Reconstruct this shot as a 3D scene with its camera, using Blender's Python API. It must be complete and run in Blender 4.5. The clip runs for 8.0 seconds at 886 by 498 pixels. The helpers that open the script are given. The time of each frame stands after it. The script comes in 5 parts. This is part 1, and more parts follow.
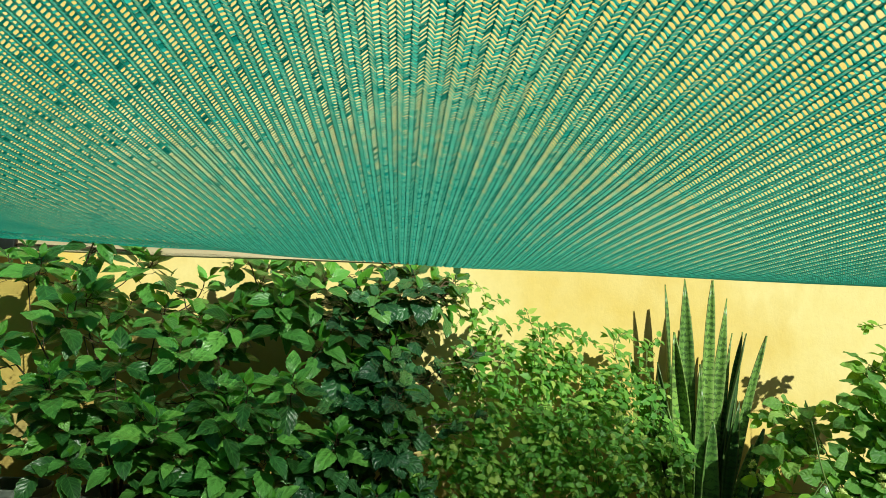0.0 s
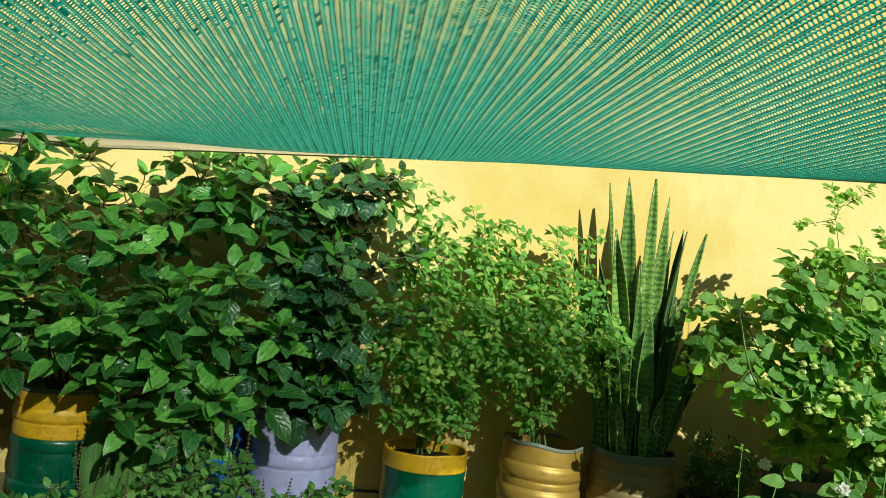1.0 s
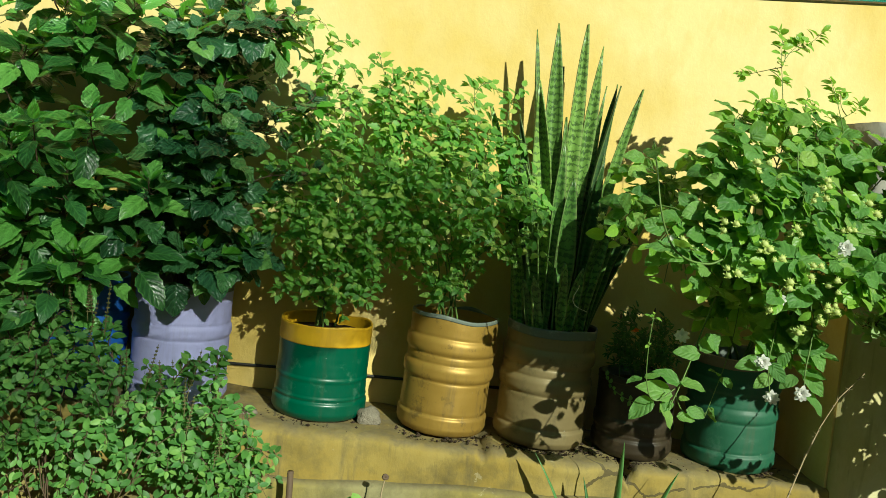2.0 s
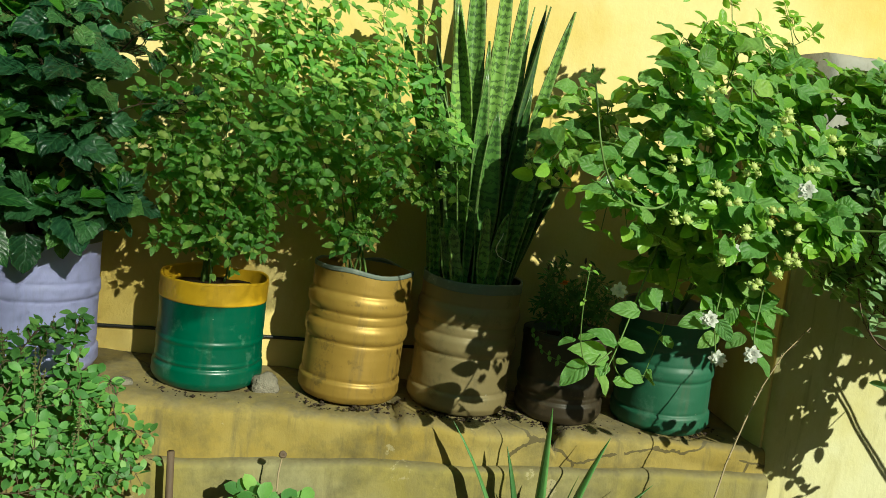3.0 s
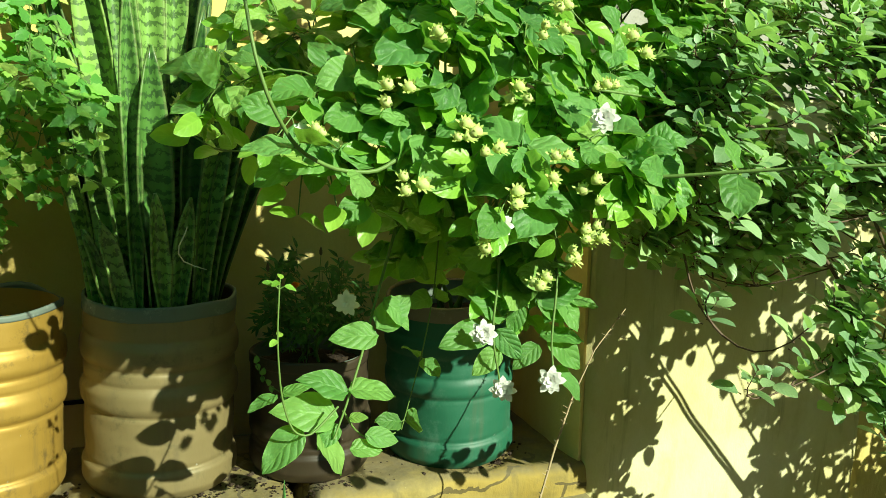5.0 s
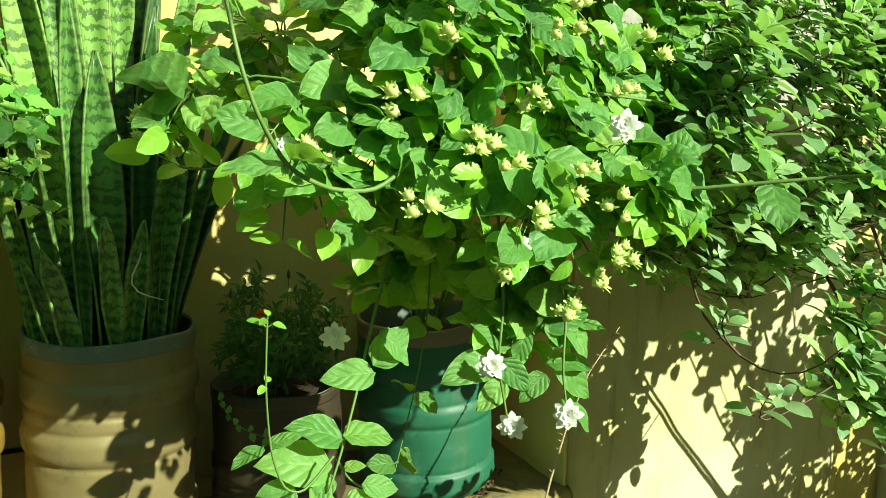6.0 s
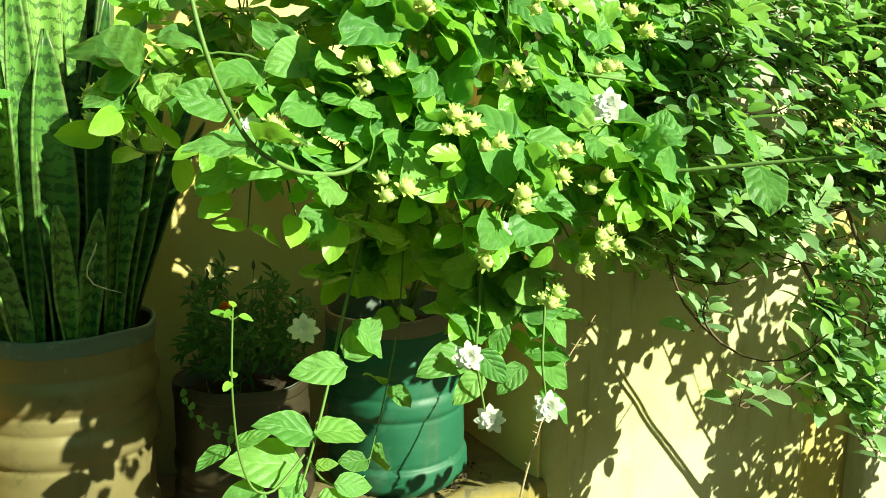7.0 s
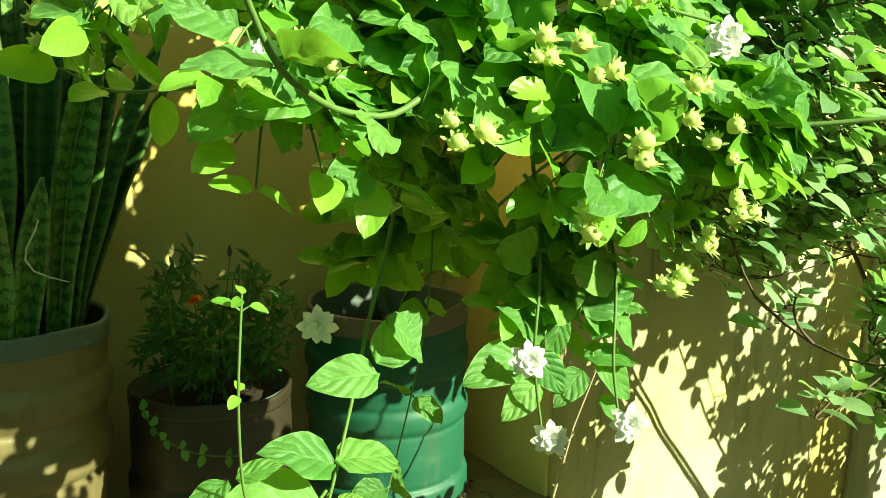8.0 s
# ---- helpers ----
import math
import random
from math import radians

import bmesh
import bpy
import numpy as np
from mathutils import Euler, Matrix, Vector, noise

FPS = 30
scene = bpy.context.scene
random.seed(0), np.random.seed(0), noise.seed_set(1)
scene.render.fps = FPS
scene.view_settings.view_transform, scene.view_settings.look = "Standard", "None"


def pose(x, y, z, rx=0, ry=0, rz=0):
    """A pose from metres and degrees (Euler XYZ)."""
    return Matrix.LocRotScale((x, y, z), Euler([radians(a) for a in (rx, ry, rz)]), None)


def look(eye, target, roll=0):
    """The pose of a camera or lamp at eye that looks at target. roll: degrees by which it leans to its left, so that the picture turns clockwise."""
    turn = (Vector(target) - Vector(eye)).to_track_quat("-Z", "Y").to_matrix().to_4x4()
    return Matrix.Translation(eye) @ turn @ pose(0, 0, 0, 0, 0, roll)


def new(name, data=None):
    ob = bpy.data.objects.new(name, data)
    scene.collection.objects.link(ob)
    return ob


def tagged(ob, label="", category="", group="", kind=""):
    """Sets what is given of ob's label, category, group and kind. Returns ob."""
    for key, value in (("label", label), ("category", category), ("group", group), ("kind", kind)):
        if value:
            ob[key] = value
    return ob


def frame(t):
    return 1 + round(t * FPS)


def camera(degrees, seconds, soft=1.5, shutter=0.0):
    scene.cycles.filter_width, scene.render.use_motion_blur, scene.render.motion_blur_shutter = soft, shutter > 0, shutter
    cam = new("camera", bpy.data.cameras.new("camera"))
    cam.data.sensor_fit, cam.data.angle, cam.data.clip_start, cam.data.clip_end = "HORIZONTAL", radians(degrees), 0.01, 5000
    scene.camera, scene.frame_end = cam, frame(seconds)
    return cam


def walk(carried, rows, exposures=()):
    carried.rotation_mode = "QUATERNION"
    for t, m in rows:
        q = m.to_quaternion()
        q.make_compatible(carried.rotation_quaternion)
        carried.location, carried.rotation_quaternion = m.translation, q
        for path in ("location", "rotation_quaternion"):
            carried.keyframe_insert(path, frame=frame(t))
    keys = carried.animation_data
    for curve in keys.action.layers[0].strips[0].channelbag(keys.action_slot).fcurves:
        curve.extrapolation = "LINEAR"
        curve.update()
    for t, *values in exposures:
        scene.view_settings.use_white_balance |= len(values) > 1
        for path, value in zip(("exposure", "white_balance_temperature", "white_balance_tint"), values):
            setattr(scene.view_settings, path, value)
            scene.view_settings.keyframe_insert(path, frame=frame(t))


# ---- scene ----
cam = camera(57.0, 8.0, 0.6)
METRES, EYE, TILT, LEAN, TURN = 2.0, 1.40, 8.0, -4.5, 0.0
ROWS = [
    (0.0, 0.0, 0.0, 0.0, 0.0, -0.0, 0.0),
    (0.5, 0.0004, -0.0096, 0.0047, -1.04, -2.45, -0.24),
    (1.0, 0.0319, 0.0003, -0.023, -2.42, -6.25, -0.57),
    (1.5, 0.094, 0.0566, -0.0688, -3.06, -10.0, -1.1),
    (2.0, 0.1611, 0.1152, -0.1001, -3.22, -13.37, -1.42),
    (3.5, 0.2095, 0.3329, -0.1555, -12.55, -17.52, -2.82),
    (4.0, 0.3125, 0.4105, -0.1804, -15.66, -18.03, -2.05),
    (4.5, 0.3752, 0.4766, -0.1987, -19.34, -18.85, -0.82),
    (6.0, 0.3557, 0.6028, -0.2149, -27.93, -18.55, -0.19),
    (6.5, 0.3672, 0.6045, -0.2187, -28.92, -18.7, -0.27),
    (7.0, 0.3596, 0.6227, -0.2242, -30.47, -19.14, -0.6),
    (7.5, 0.3437, 0.655, -0.2342, -32.43, -19.38, -1.39),
    (8.0, 0.3615, 0.7276, -0.27, -34.39, -18.83, -2.43),
]
walk(cam, [(t, pose(0, 0, EYE, TILT, LEAN, TURN) @ pose(METRES * x, METRES * y, METRES * z, 90 + pitch, roll, yaw)) for t, x, y, z, yaw, pitch, roll in ROWS],
     [(0.0, 0.2, 6400.0, -6.0), (2.0, 0.28, 6450.0, -6.0), (3.5, 0.35, 6550.0, -8.0), (4.5, 0.80, 6600.0, -12.0), (6.0, 1.18, 6700.0, -15.0), (8.0, 1.45, 7400.0, -25.0)])

# ---- world, sun ----
SUN_AZ, SUN_EL = 26.0, 29.0
world = bpy.data.worlds.new("world")
scene.world = world
world.use_nodes = True
sky = world.node_tree.nodes.new("ShaderNodeTexSky")
sky.sky_type, sky.sun_disc = "NISHITA", False
sky.sun_elevation, sky.sun_rotation = radians(SUN_EL), radians(180 - SUN_AZ)
world.node_tree.links.new(sky.outputs[0], world.node_tree.nodes["Background"].inputs[0])
world.node_tree.nodes["Background"].inputs[1].default_value = 0.05
TO_SUN = Vector((math.sin(radians(SUN_AZ)) * math.cos(radians(SUN_EL)), -math.cos(radians(SUN_AZ)) * math.cos(radians(SUN_EL)), math.sin(radians(SUN_EL))))
lamp = bpy.data.lights.new("sun", "SUN")
lamp.energy, lamp.angle, lamp.color = 5.0, radians(0.5), (1.0, 0.97, 0.86)
sun = new("sun", lamp)
sun.matrix_world = look(TO_SUN * 20, (0, 0, 0))


# ---- materials ----
class Nodes:
    """A short way to write node materials."""

    def __init__(self, name, rough=0.6, metal=0.0, spec=0.5):
        self.mat = bpy.data.materials.new(name)
        self.mat.use_nodes = True
        self.tree = self.mat.node_tree
        self.bsdf = self.tree.nodes["Principled BSDF"]
        self.out = self.tree.nodes["Material Output"]
        self.put(self.bsdf.inputs["Roughness"], rough)
        self.put(self.bsdf.inputs["Metallic"], metal)
        self.put(self.bsdf.inputs["Specular IOR Level"], spec)

    def put(self, socket, value):
        if isinstance(value, bpy.types.NodeSocket):
            self.tree.links.new(value, socket)
        elif isinstance(value, (tuple, list)) and len(value) == 3 and socket.type == "RGBA":
            socket.default_value = (*value, 1)
        else:
            socket.default_value = value

    def node(self, kind, out=0, settings=(), **values):
        n = self.tree.nodes.new(kind)
        chosen = dict(settings)
        if "operation" in chosen:
            n.operation = chosen["operation"]
        if "feature" in chosen:
            n.feature = chosen["feature"]
        for key, value in values.items():
            self.put(n.inputs[int(key[1:])] if key[0] == "_" and key[1:].isdigit() else n.inputs[key.replace("_", " ")], value)
        return n.outputs[out]

    def coords(self, kind="Object"):
        return self.tree.nodes.new("ShaderNodeTexCoord").outputs[kind]

    def math(self, op, a, b=0.0, c=0.0):
        n = self.tree.nodes.new("ShaderNodeMath")
        n.operation = op
        for s, v in zip(n.inputs, (a, b, c)):
            self.put(s, v)
        return n.outputs[0]

    def noise(self, scale, detail=4.0, rough=0.6, vector=None, stretch=None):
        v = vector if vector is not None else self.coords()
        if stretch:
            v = self.node("ShaderNodeMapping", Vector=v, Scale=stretch)
        return self.node("ShaderNodeTexNoise", Vector=v, Scale=scale, Detail=detail, Roughness=rough)

    def ramp(self, fac, stops):
        n = self.tree.nodes.new("ShaderNodeValToRGB")
        self.put(n.inputs[0], fac)
        e = n.color_ramp.elements
        while len(e) < len(stops):
            e.new(0.5)
        for el, (pos, col) in zip(e, stops):
            el.position = pos
            el.color = (*col, 1) if isinstance(col, (tuple, list)) else (col, col, col, 1)
        return n.outputs[0]

    def mix(self, fac, a, b, blend="MIX"):
        n = self.tree.nodes.new("ShaderNodeMix")
        n.data_type, n.blend_type = "RGBA", blend
        self.put(n.inputs[0], fac), self.put(n.inputs[6], a), self.put(n.inputs[7], b)
        return n.outputs[2]

    def bump(self, height, strength=0.3, distance=0.01):
        self.put(self.bsdf.inputs["Normal"], self.node("ShaderNodeBump", Strength=strength, Distance=distance, Height=height))

    def color(self, value):
        self.put(self.bsdf.inputs["Base Color"], value)
        return self

    def rough(self, value):
        self.put(self.bsdf.inputs["Roughness"], value)
        return self


def plaster(name, main, pale, stain, dirt, scale=1.0, settled=0.0, mould=0.85):
    m = Nodes(name, 0.85, 0, 0.25)
    v = m.coords()
    broad = m.noise(1.1 * scale, 5, 0.62, v)
    mid = m.noise(6.0 * scale, 6, 0.65, v, (1, 1, 0.45))
    fine = m.noise(90, 3, 0.7, v)
    c = m.mix(m.ramp(broad, [(0.42, 0.0), (0.62, 1.0)]), main, pale)
    c = m.mix(m.ramp(mid, [(0.52, 0.0), (0.74, 0.55)]), c, stain)
    streak = m.noise(14, 5, 0.7, v, (1, 1, 0.09))
    c = m.mix(m.math("MULTIPLY", m.ramp(streak, [(0.56, 0.0), (0.72, 1.0)]), dirt), c, (0.10, 0.085, 0.045))
    if dirt > 0.6:
        grime = m.noise(4.5, 7, 0.72, m.node("ShaderNodeMapping", Vector=v, Location=(3.1, 7.7, 1.3)))
        c = m.mix(m.ramp(grime, [(0.50, 0.0), (0.66, mould)]), c, (0.075, 0.07, 0.035))
    if dirt > 0.85:
        bent = m.node("ShaderNodeVectorMath", settings={"operation": "ADD"}, _0=v, _1=m.node("ShaderNodeVectorMath", settings={"operation": "SCALE"}, _0=m.node("ShaderNodeTexNoise", 1, Vector=v, Scale=9.0, Detail=5.0), Scale=0.16))
        edge = m.node("ShaderNodeTexVoronoi", settings={"feature": "DISTANCE_TO_EDGE"}, Vector=bent, Scale=2.6)
        line = m.math("MULTIPLY", m.math("LESS_THAN", edge, 0.013), m.math("GREATER_THAN", m.noise(2.3, 3, 0.6, v), 0.47))
        c = m.mix(m.math("MULTIPLY", line, 0.8), c, (0.05, 0.04, 0.02))
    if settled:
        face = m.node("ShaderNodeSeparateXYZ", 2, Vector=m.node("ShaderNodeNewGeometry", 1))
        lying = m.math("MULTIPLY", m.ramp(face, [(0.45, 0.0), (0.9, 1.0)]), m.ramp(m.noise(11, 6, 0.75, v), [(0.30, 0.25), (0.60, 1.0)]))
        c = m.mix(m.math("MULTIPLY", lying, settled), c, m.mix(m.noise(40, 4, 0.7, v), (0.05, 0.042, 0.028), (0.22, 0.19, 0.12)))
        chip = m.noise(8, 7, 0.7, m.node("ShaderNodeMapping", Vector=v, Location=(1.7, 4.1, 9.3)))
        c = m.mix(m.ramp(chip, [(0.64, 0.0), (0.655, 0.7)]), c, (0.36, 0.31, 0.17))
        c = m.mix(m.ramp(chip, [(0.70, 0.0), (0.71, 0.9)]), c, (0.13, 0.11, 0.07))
    c = m.mix(m.math("MULTIPLY", fine, 0.16), c, (0.2, 0.15, 0.07))
    m.color(c)
    m.bump(m.math("ADD", m.math("MULTIPLY", mid, 1.5), m.math("MULTIPLY", fine, 0.25)), 0.35, 0.01)
    return m.mat


WALL = plaster("yellow_limewash", (0.655, 0.475, 0.130), (0.73, 0.60, 0.27), (0.60, 0.42, 0.105), 0.03)
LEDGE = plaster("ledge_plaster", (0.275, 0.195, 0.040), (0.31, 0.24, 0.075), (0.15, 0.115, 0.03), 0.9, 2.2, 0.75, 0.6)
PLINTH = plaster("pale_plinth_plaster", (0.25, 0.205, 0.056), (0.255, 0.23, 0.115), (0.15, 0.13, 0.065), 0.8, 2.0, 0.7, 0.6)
SIDE = plaster("weathered_cream_plaster", (0.54, 0.48, 0.215), (0.59, 0.555, 0.33), (0.38, 0.33, 0.14), 0.6, 1.8)
RECESS = plaster("ochre_recess_plaster", (0.52, 0.42, 0.13), (0.55, 0.47, 0.20), (0.36, 0.28, 0.08), 0.6, 1.8)
UNSEEN_WALL = plaster("plain_yard_plaster", (0.21, 0.18, 0.12), (0.25, 0.22, 0.16), (0.16, 0.13, 0.08), 0.3)
POST = plaster("pale_greenish_plaster", (0.52, 0.50, 0.32), (0.58, 0.57, 0.42), (0.40, 0.36, 0.2), 0.5, 2.0)
PALE = plaster("grey_white_plaster", (0.30, 0.29, 0.25), (0.35, 0.34, 0.30), (0.24, 0.22, 0.17), 0.7, 2.0)


def earth(name, dark, light):
    m = Nodes(name, 0.95, 0, 0.15)
    n, g = m.noise(7, 6, 0.7), m.noise(60, 4, 0.75)
    m.color(m.mix(m.ramp(n, [(0.35, 0.0), (0.7, 1.0)]), dark, light))
    m.bump(m.math("ADD", n, m.math("MULTIPLY", g, 0.5)), 0.8, 0.02)
    return m.mat


SOIL = earth("dark_potting_soil", (0.018, 0.012, 0.008), (0.06, 0.042, 0.028))
GROUND = earth("dusty_garden_earth", (0.075, 0.064, 0.042), (0.14, 0.12, 0.082))
STONE = earth("grey_stone", (0.13, 0.115, 0.085), (0.25, 0.22, 0.17))


def paint(name, colour, worn, rough=0.35, amount=0.5, metal=0.0):
    """Brushed house paint on plastic, scuffed and dusty."""
    m = Nodes(name, rough, metal, 0.5)
    v = m.coords()
    n1, n2, n3 = m.noise(5, 5, 0.65, v), m.noise(38, 4, 0.7, v, (1, 1, 0.35)), m.noise(16, 6, 0.75, v)
    c = m.mix(m.ramp(n1, [(0.35, 0.0), (0.75, 0.35)]), colour, tuple(x * 0.55 for x in colour))
    c = m.mix(m.math("MULTIPLY", m.ramp(n3, [(0.56, 0.0), (0.66, 1.0)]), amount), c, worn)
    run = m.noise(26, 5, 0.7, v, (1, 1, 0.12))
    c = m.mix(m.math("MULTIPLY", m.ramp(run, [(0.55, 0.0), (0.75, 1.0)]), 0.45 * amount + 0.08), c, (0.09, 0.075, 0.045))
    chips = m.noise(55, 3, 0.6, v)
    c = m.mix(m.ramp(chips, [(0.735, 0.0), (0.75, 0.55)]), c, (0.42, 0.42, 0.36))
    m.color(c)
    m.rough(m.math("ADD", rough - 0.1, m.math("MULTIPLY", n2, 0.3)))
    m.bump(m.math("ADD", m.math("MULTIPLY", n2, 0.4), n1), 0.16, 0.006)
    return m.mat


P_GREEN = paint("bottle_green_paint", (0.0, 0.078, 0.040), (0.16, 0.30, 0.22), 0.30, 0.22)
P_YELLOW = paint("egg_yellow_paint", (0.62, 0.36, 0.014), (0.45, 0.30, 0.06), 0.45, 0.35)
P_GOLD = paint("gold_metallic_paint", (0.35, 0.218, 0.043), (0.15, 0.10, 0.030), 0.44, 0.8, 0.42)
P_BROWN = paint("dull_bronze_paint", (0.205, 0.158, 0.070), (0.11, 0.095, 0.043), 0.46, 0.7, 0.2)
P_DARK = paint("dark_brown_paint", (0.034, 0.024, 0.013), (0.08, 0.055, 0.03), 0.4, 0.5)
P_TEAL = paint("faded_teal_paint", (0.016, 0.098, 0.050), (0.07, 0.15, 0.10), 0.5, 0.5)
P_LAV = paint("pale_lavender_paint", (0.42, 0.42, 0.76), (0.34, 0.34, 0.5), 0.5, 0.3)
P_BLUE = paint("bright_blue_paint", (0.02, 0.12, 0.48), (0.08, 0.18, 0.42), 0.4, 0.3)
P_GREY = paint("grey_paint", (0.32, 0.32, 0.30), (0.2, 0.2, 0.18), 0.5, 0.4)
P_RIM = paint("grey_cut_rim", (0.115, 0.14, 0.115), (0.26, 0.27, 0.23), 0.6, 0.6)
P_WORN = paint("worn_brown_rim", (0.17, 0.13, 0.085), (0.30, 0.25, 0.18), 0.6, 0.7)
BLACK = paint("black_plastic", (0.012, 0.012, 0.012), (0.05, 0.05, 0.05), 0.45, 0.3)


def leaf_material(name, dark, light, tip=None, rough=0.34, glow=0.35, veins=7.0, vein_strength=0.35, relief=0.35):
    """Leaf blade: veins and puckers from the blade's own coordinates, one tint for each leaf, light shining through."""
    m = Nodes(name, rough, 0, 0.36)
    uv = m.node("ShaderNodeSeparateXYZ", Vector=m.coords("UV"))
    u, v = uv, uv.node.outputs[1]
    side = m.math("ABSOLUTE", m.math("SUBTRACT", u, 0.5))
    wave = m.math("SINE", m.math("MULTIPLY", m.math("SUBTRACT", v, m.math("MULTIPLY", side, 0.75)), veins * 6.283))
    rib = m.math("POWER", m.math("ADD", m.math("MULTIPLY", wave, 0.5), 0.5), 7.0)
    mid = m.math("SUBTRACT", 1.0, m.math("MINIMUM", m.math("MULTIPLY", side, 22.0), 1.0))
    vein = m.math("MAXIMUM", m.math("MULTIPLY", rib, 0.6), mid)
    chance = m.math("FRACT", m.math("ADD", m.tree.nodes.new("ShaderNodeObjectInfo").outputs["Random"], m.tree.nodes.new("ShaderNodeNewGeometry").outputs["Random Per Island"]))
    stops = [(0.0, tuple(x * 0.62 for x in dark)), (0.3, dark), (0.75, light)] + ([(0.97, tip)] if tip else [])
    c = m.ramp(chance, stops)
    hue = m.math("FRACT", m.math("MULTIPLY", chance, 17.3))
    c = m.mix(m.math("MULTIPLY", hue, 0.30), c, tuple(x * k for x, k in zip(light, (0.6, 0.8, 1.45))))
    blotch = m.noise(26, 3, 0.6, m.coords())
    c = m.mix(m.math("MULTIPLY", m.ramp(blotch, [(0.35, 0.0), (0.7, 1.0)]), 0.30), c, tuple(x * 0.6 for x in dark))
    c = m.mix(m.ramp(side, [(0.43, 0.0), (0.5, 0.35)]), c, tuple(min(1, x * 1.35 + 0.01) for x in light))
    c = m.mix(m.math("MULTIPLY", vein, vein_strength), c, tuple(min(1, x * 1.7 + 0.02) for x in light))
    m.color(c)
    pucker = m.noise(11, 3, 0.6, m.coords("UV"))
    m.bump(m.math("ADD", m.math("ADD", m.math("MULTIPLY", m.math("MULTIPLY", wave, -1.0), 0.5), m.math("MULTIPLY", vein, -0.8)), m.math("MULTIPLY", pucker, 1.6)), relief, 0.002)
    back = m.node("ShaderNodeBsdfTranslucent", Color=m.mix(0.6, c, (0.32, 0.60, 0.045)))
    m.put(m.out.inputs[0], m.node("ShaderNodeMixShader", _0=glow, _1=m.bsdf.outputs[0], _2=back))
    return m.mat


L_HIB = leaf_material("hibiscus_leaf", (0.020, 0.080, 0.018), (0.145, 0.380, 0.066), (0.21, 0.46, 0.08), 0.28, 0.17, 6.0, 0.18, 0.25)
L_HIB_DARK = leaf_material("dark_hibiscus_leaf", (0.018, 0.062, 0.022), (0.060, 0.165, 0.052), (0.12, 0.26, 0.06), 0.22, 0.10, 5.0, 0.20, 0.6)
L_HIB_YOUNG = leaf_material("young_hibiscus_leaf", (0.06, 0.23, 0.02), (0.12, 0.36, 0.035), None, 0.32, 0.38, 6.0, 0.2)
L_JAS = leaf_material("jasmine_leaf", (0.120, 0.280, 0.060), (0.225, 0.425, 0.098), (0.36, 0.54, 0.11), 0.45, 0.50, 5.0, 0.16, 0.45)
L_JAS_YOUNG = leaf_material("young_jasmine_leaf", (0.20, 0.42, 0.05), (0.33, 0.54, 0.075), None, 0.34, 0.45, 4.0, 0.12, 0.15)
L_LAN = leaf_material("soft_lantana_leaf", (0.105, 0.300, 0.050), (0.265, 0.505, 0.085), (0.56, 0.66, 0.15), 0.45, 0.46, 5.0, 0.06, 0.1)
L_BAS = leaf_material("holy_basil_leaf", (0.065, 0.180, 0.036), (0.145, 0.325, 0.065), (0.25, 0.44, 0.10), 0.5, 0.3, 5.0, 0.06, 0.1)
L_CIT = leaf_material("citrus_leaf", (0.180, 0.300, 0.115), (0.370, 0.510, 0.230), (0.46, 0.60, 0.20), 0.36, 0.40, 5.0, 0.08, 0.12)
L_MARI = leaf_material("marigold_leaf", (0.025, 0.085, 0.014), (0.060, 0.165, 0.025), None, 0.6, 0.25, 4.0, 0.2)
L_ALOE = leaf_material("aloe_leaf", (0.06, 0.17, 0.04), (0.12, 0.27, 0.07), None, 0.35, 0.12, 1.0, 0.05)
L_BLADE = leaf_material("broad_pale_blade", (0.10, 0.24, 0.05), (0.17, 0.33, 0.09), None, 0.4, 0.25, 1.0, 0.15)


def snake_material():
    m = Nodes("banded_snake_leaf", 0.36, 0, 0.5)
    uv = m.node("ShaderNodeSeparateXYZ", Vector=m.coords("UV"))
    u, v = uv, uv.node.outputs[1]
    chance = m.tree.nodes.new("ShaderNodeObjectInfo").outputs["Random"]
    shift = m.math("MULTIPLY", chance, 50.0)
    p = m.node("ShaderNodeCombineXYZ", _0=m.math("MULTIPLY", u, 2.4), _1=m.math("MULTIPLY", v, 30.0), _2=shift)
    jag = m.node("ShaderNodeTexNoise", Vector=p, Scale=1.6, Detail=4.0, Roughness=0.65)
    broad = m.node("ShaderNodeTexNoise", Vector=m.node("ShaderNodeCombineXYZ", _0=u, _1=m.math("MULTIPLY", v, 9.0), _2=shift), Scale=1.0, Detail=2.0)
    bands = m.math("SINE", m.math("MULTIPLY", m.math("ADD", m.math("MULTIPLY", v, 44.0), m.math("MULTIPLY", jag, 2.4)), 6.283))
    fac = m.ramp(m.math("ADD", m.math("MULTIPLY", bands, 0.5), m.math("MULTIPLY", broad, 1.3)), [(0.36, 0.0), (0.56, 1.0)])
    light = m.ramp(chance, [(0.0, (0.020, 0.060, 0.012)), (0.35, (0.075, 0.17, 0.034)), (0.75, (0.18, 0.31, 0.07)), (1.0, (0.26, 0.44, 0.06))])
    c = m.mix(fac, m.mix(0.68, light, (0.014, 0.036, 0.014)), light)
    edge = m.math("ABSOLUTE", m.math("SUBTRACT", u, 0.5))
    c = m.mix(m.ramp(edge, [(0.455, 0.0), (0.48, 0.3)]), c, (0.20, 0.24, 0.08))
    m.color(c)
    m.bump(m.noise(30, 3, 0.6, m.coords(), (1, 1, 0.1)), 0.2, 0.003)
    return m.mat


L_SNAKE = snake_material()


def stem_material(name, a, b, rough=0.7):
    m = Nodes(name, rough, 0, 0.3)
    n = m.noise(45, 5, 0.7, None, (1, 1, 0.3))
    m.color(m.mix(n, a, b))
    m.bump(n, 0.5, 0.003)
    return m.mat


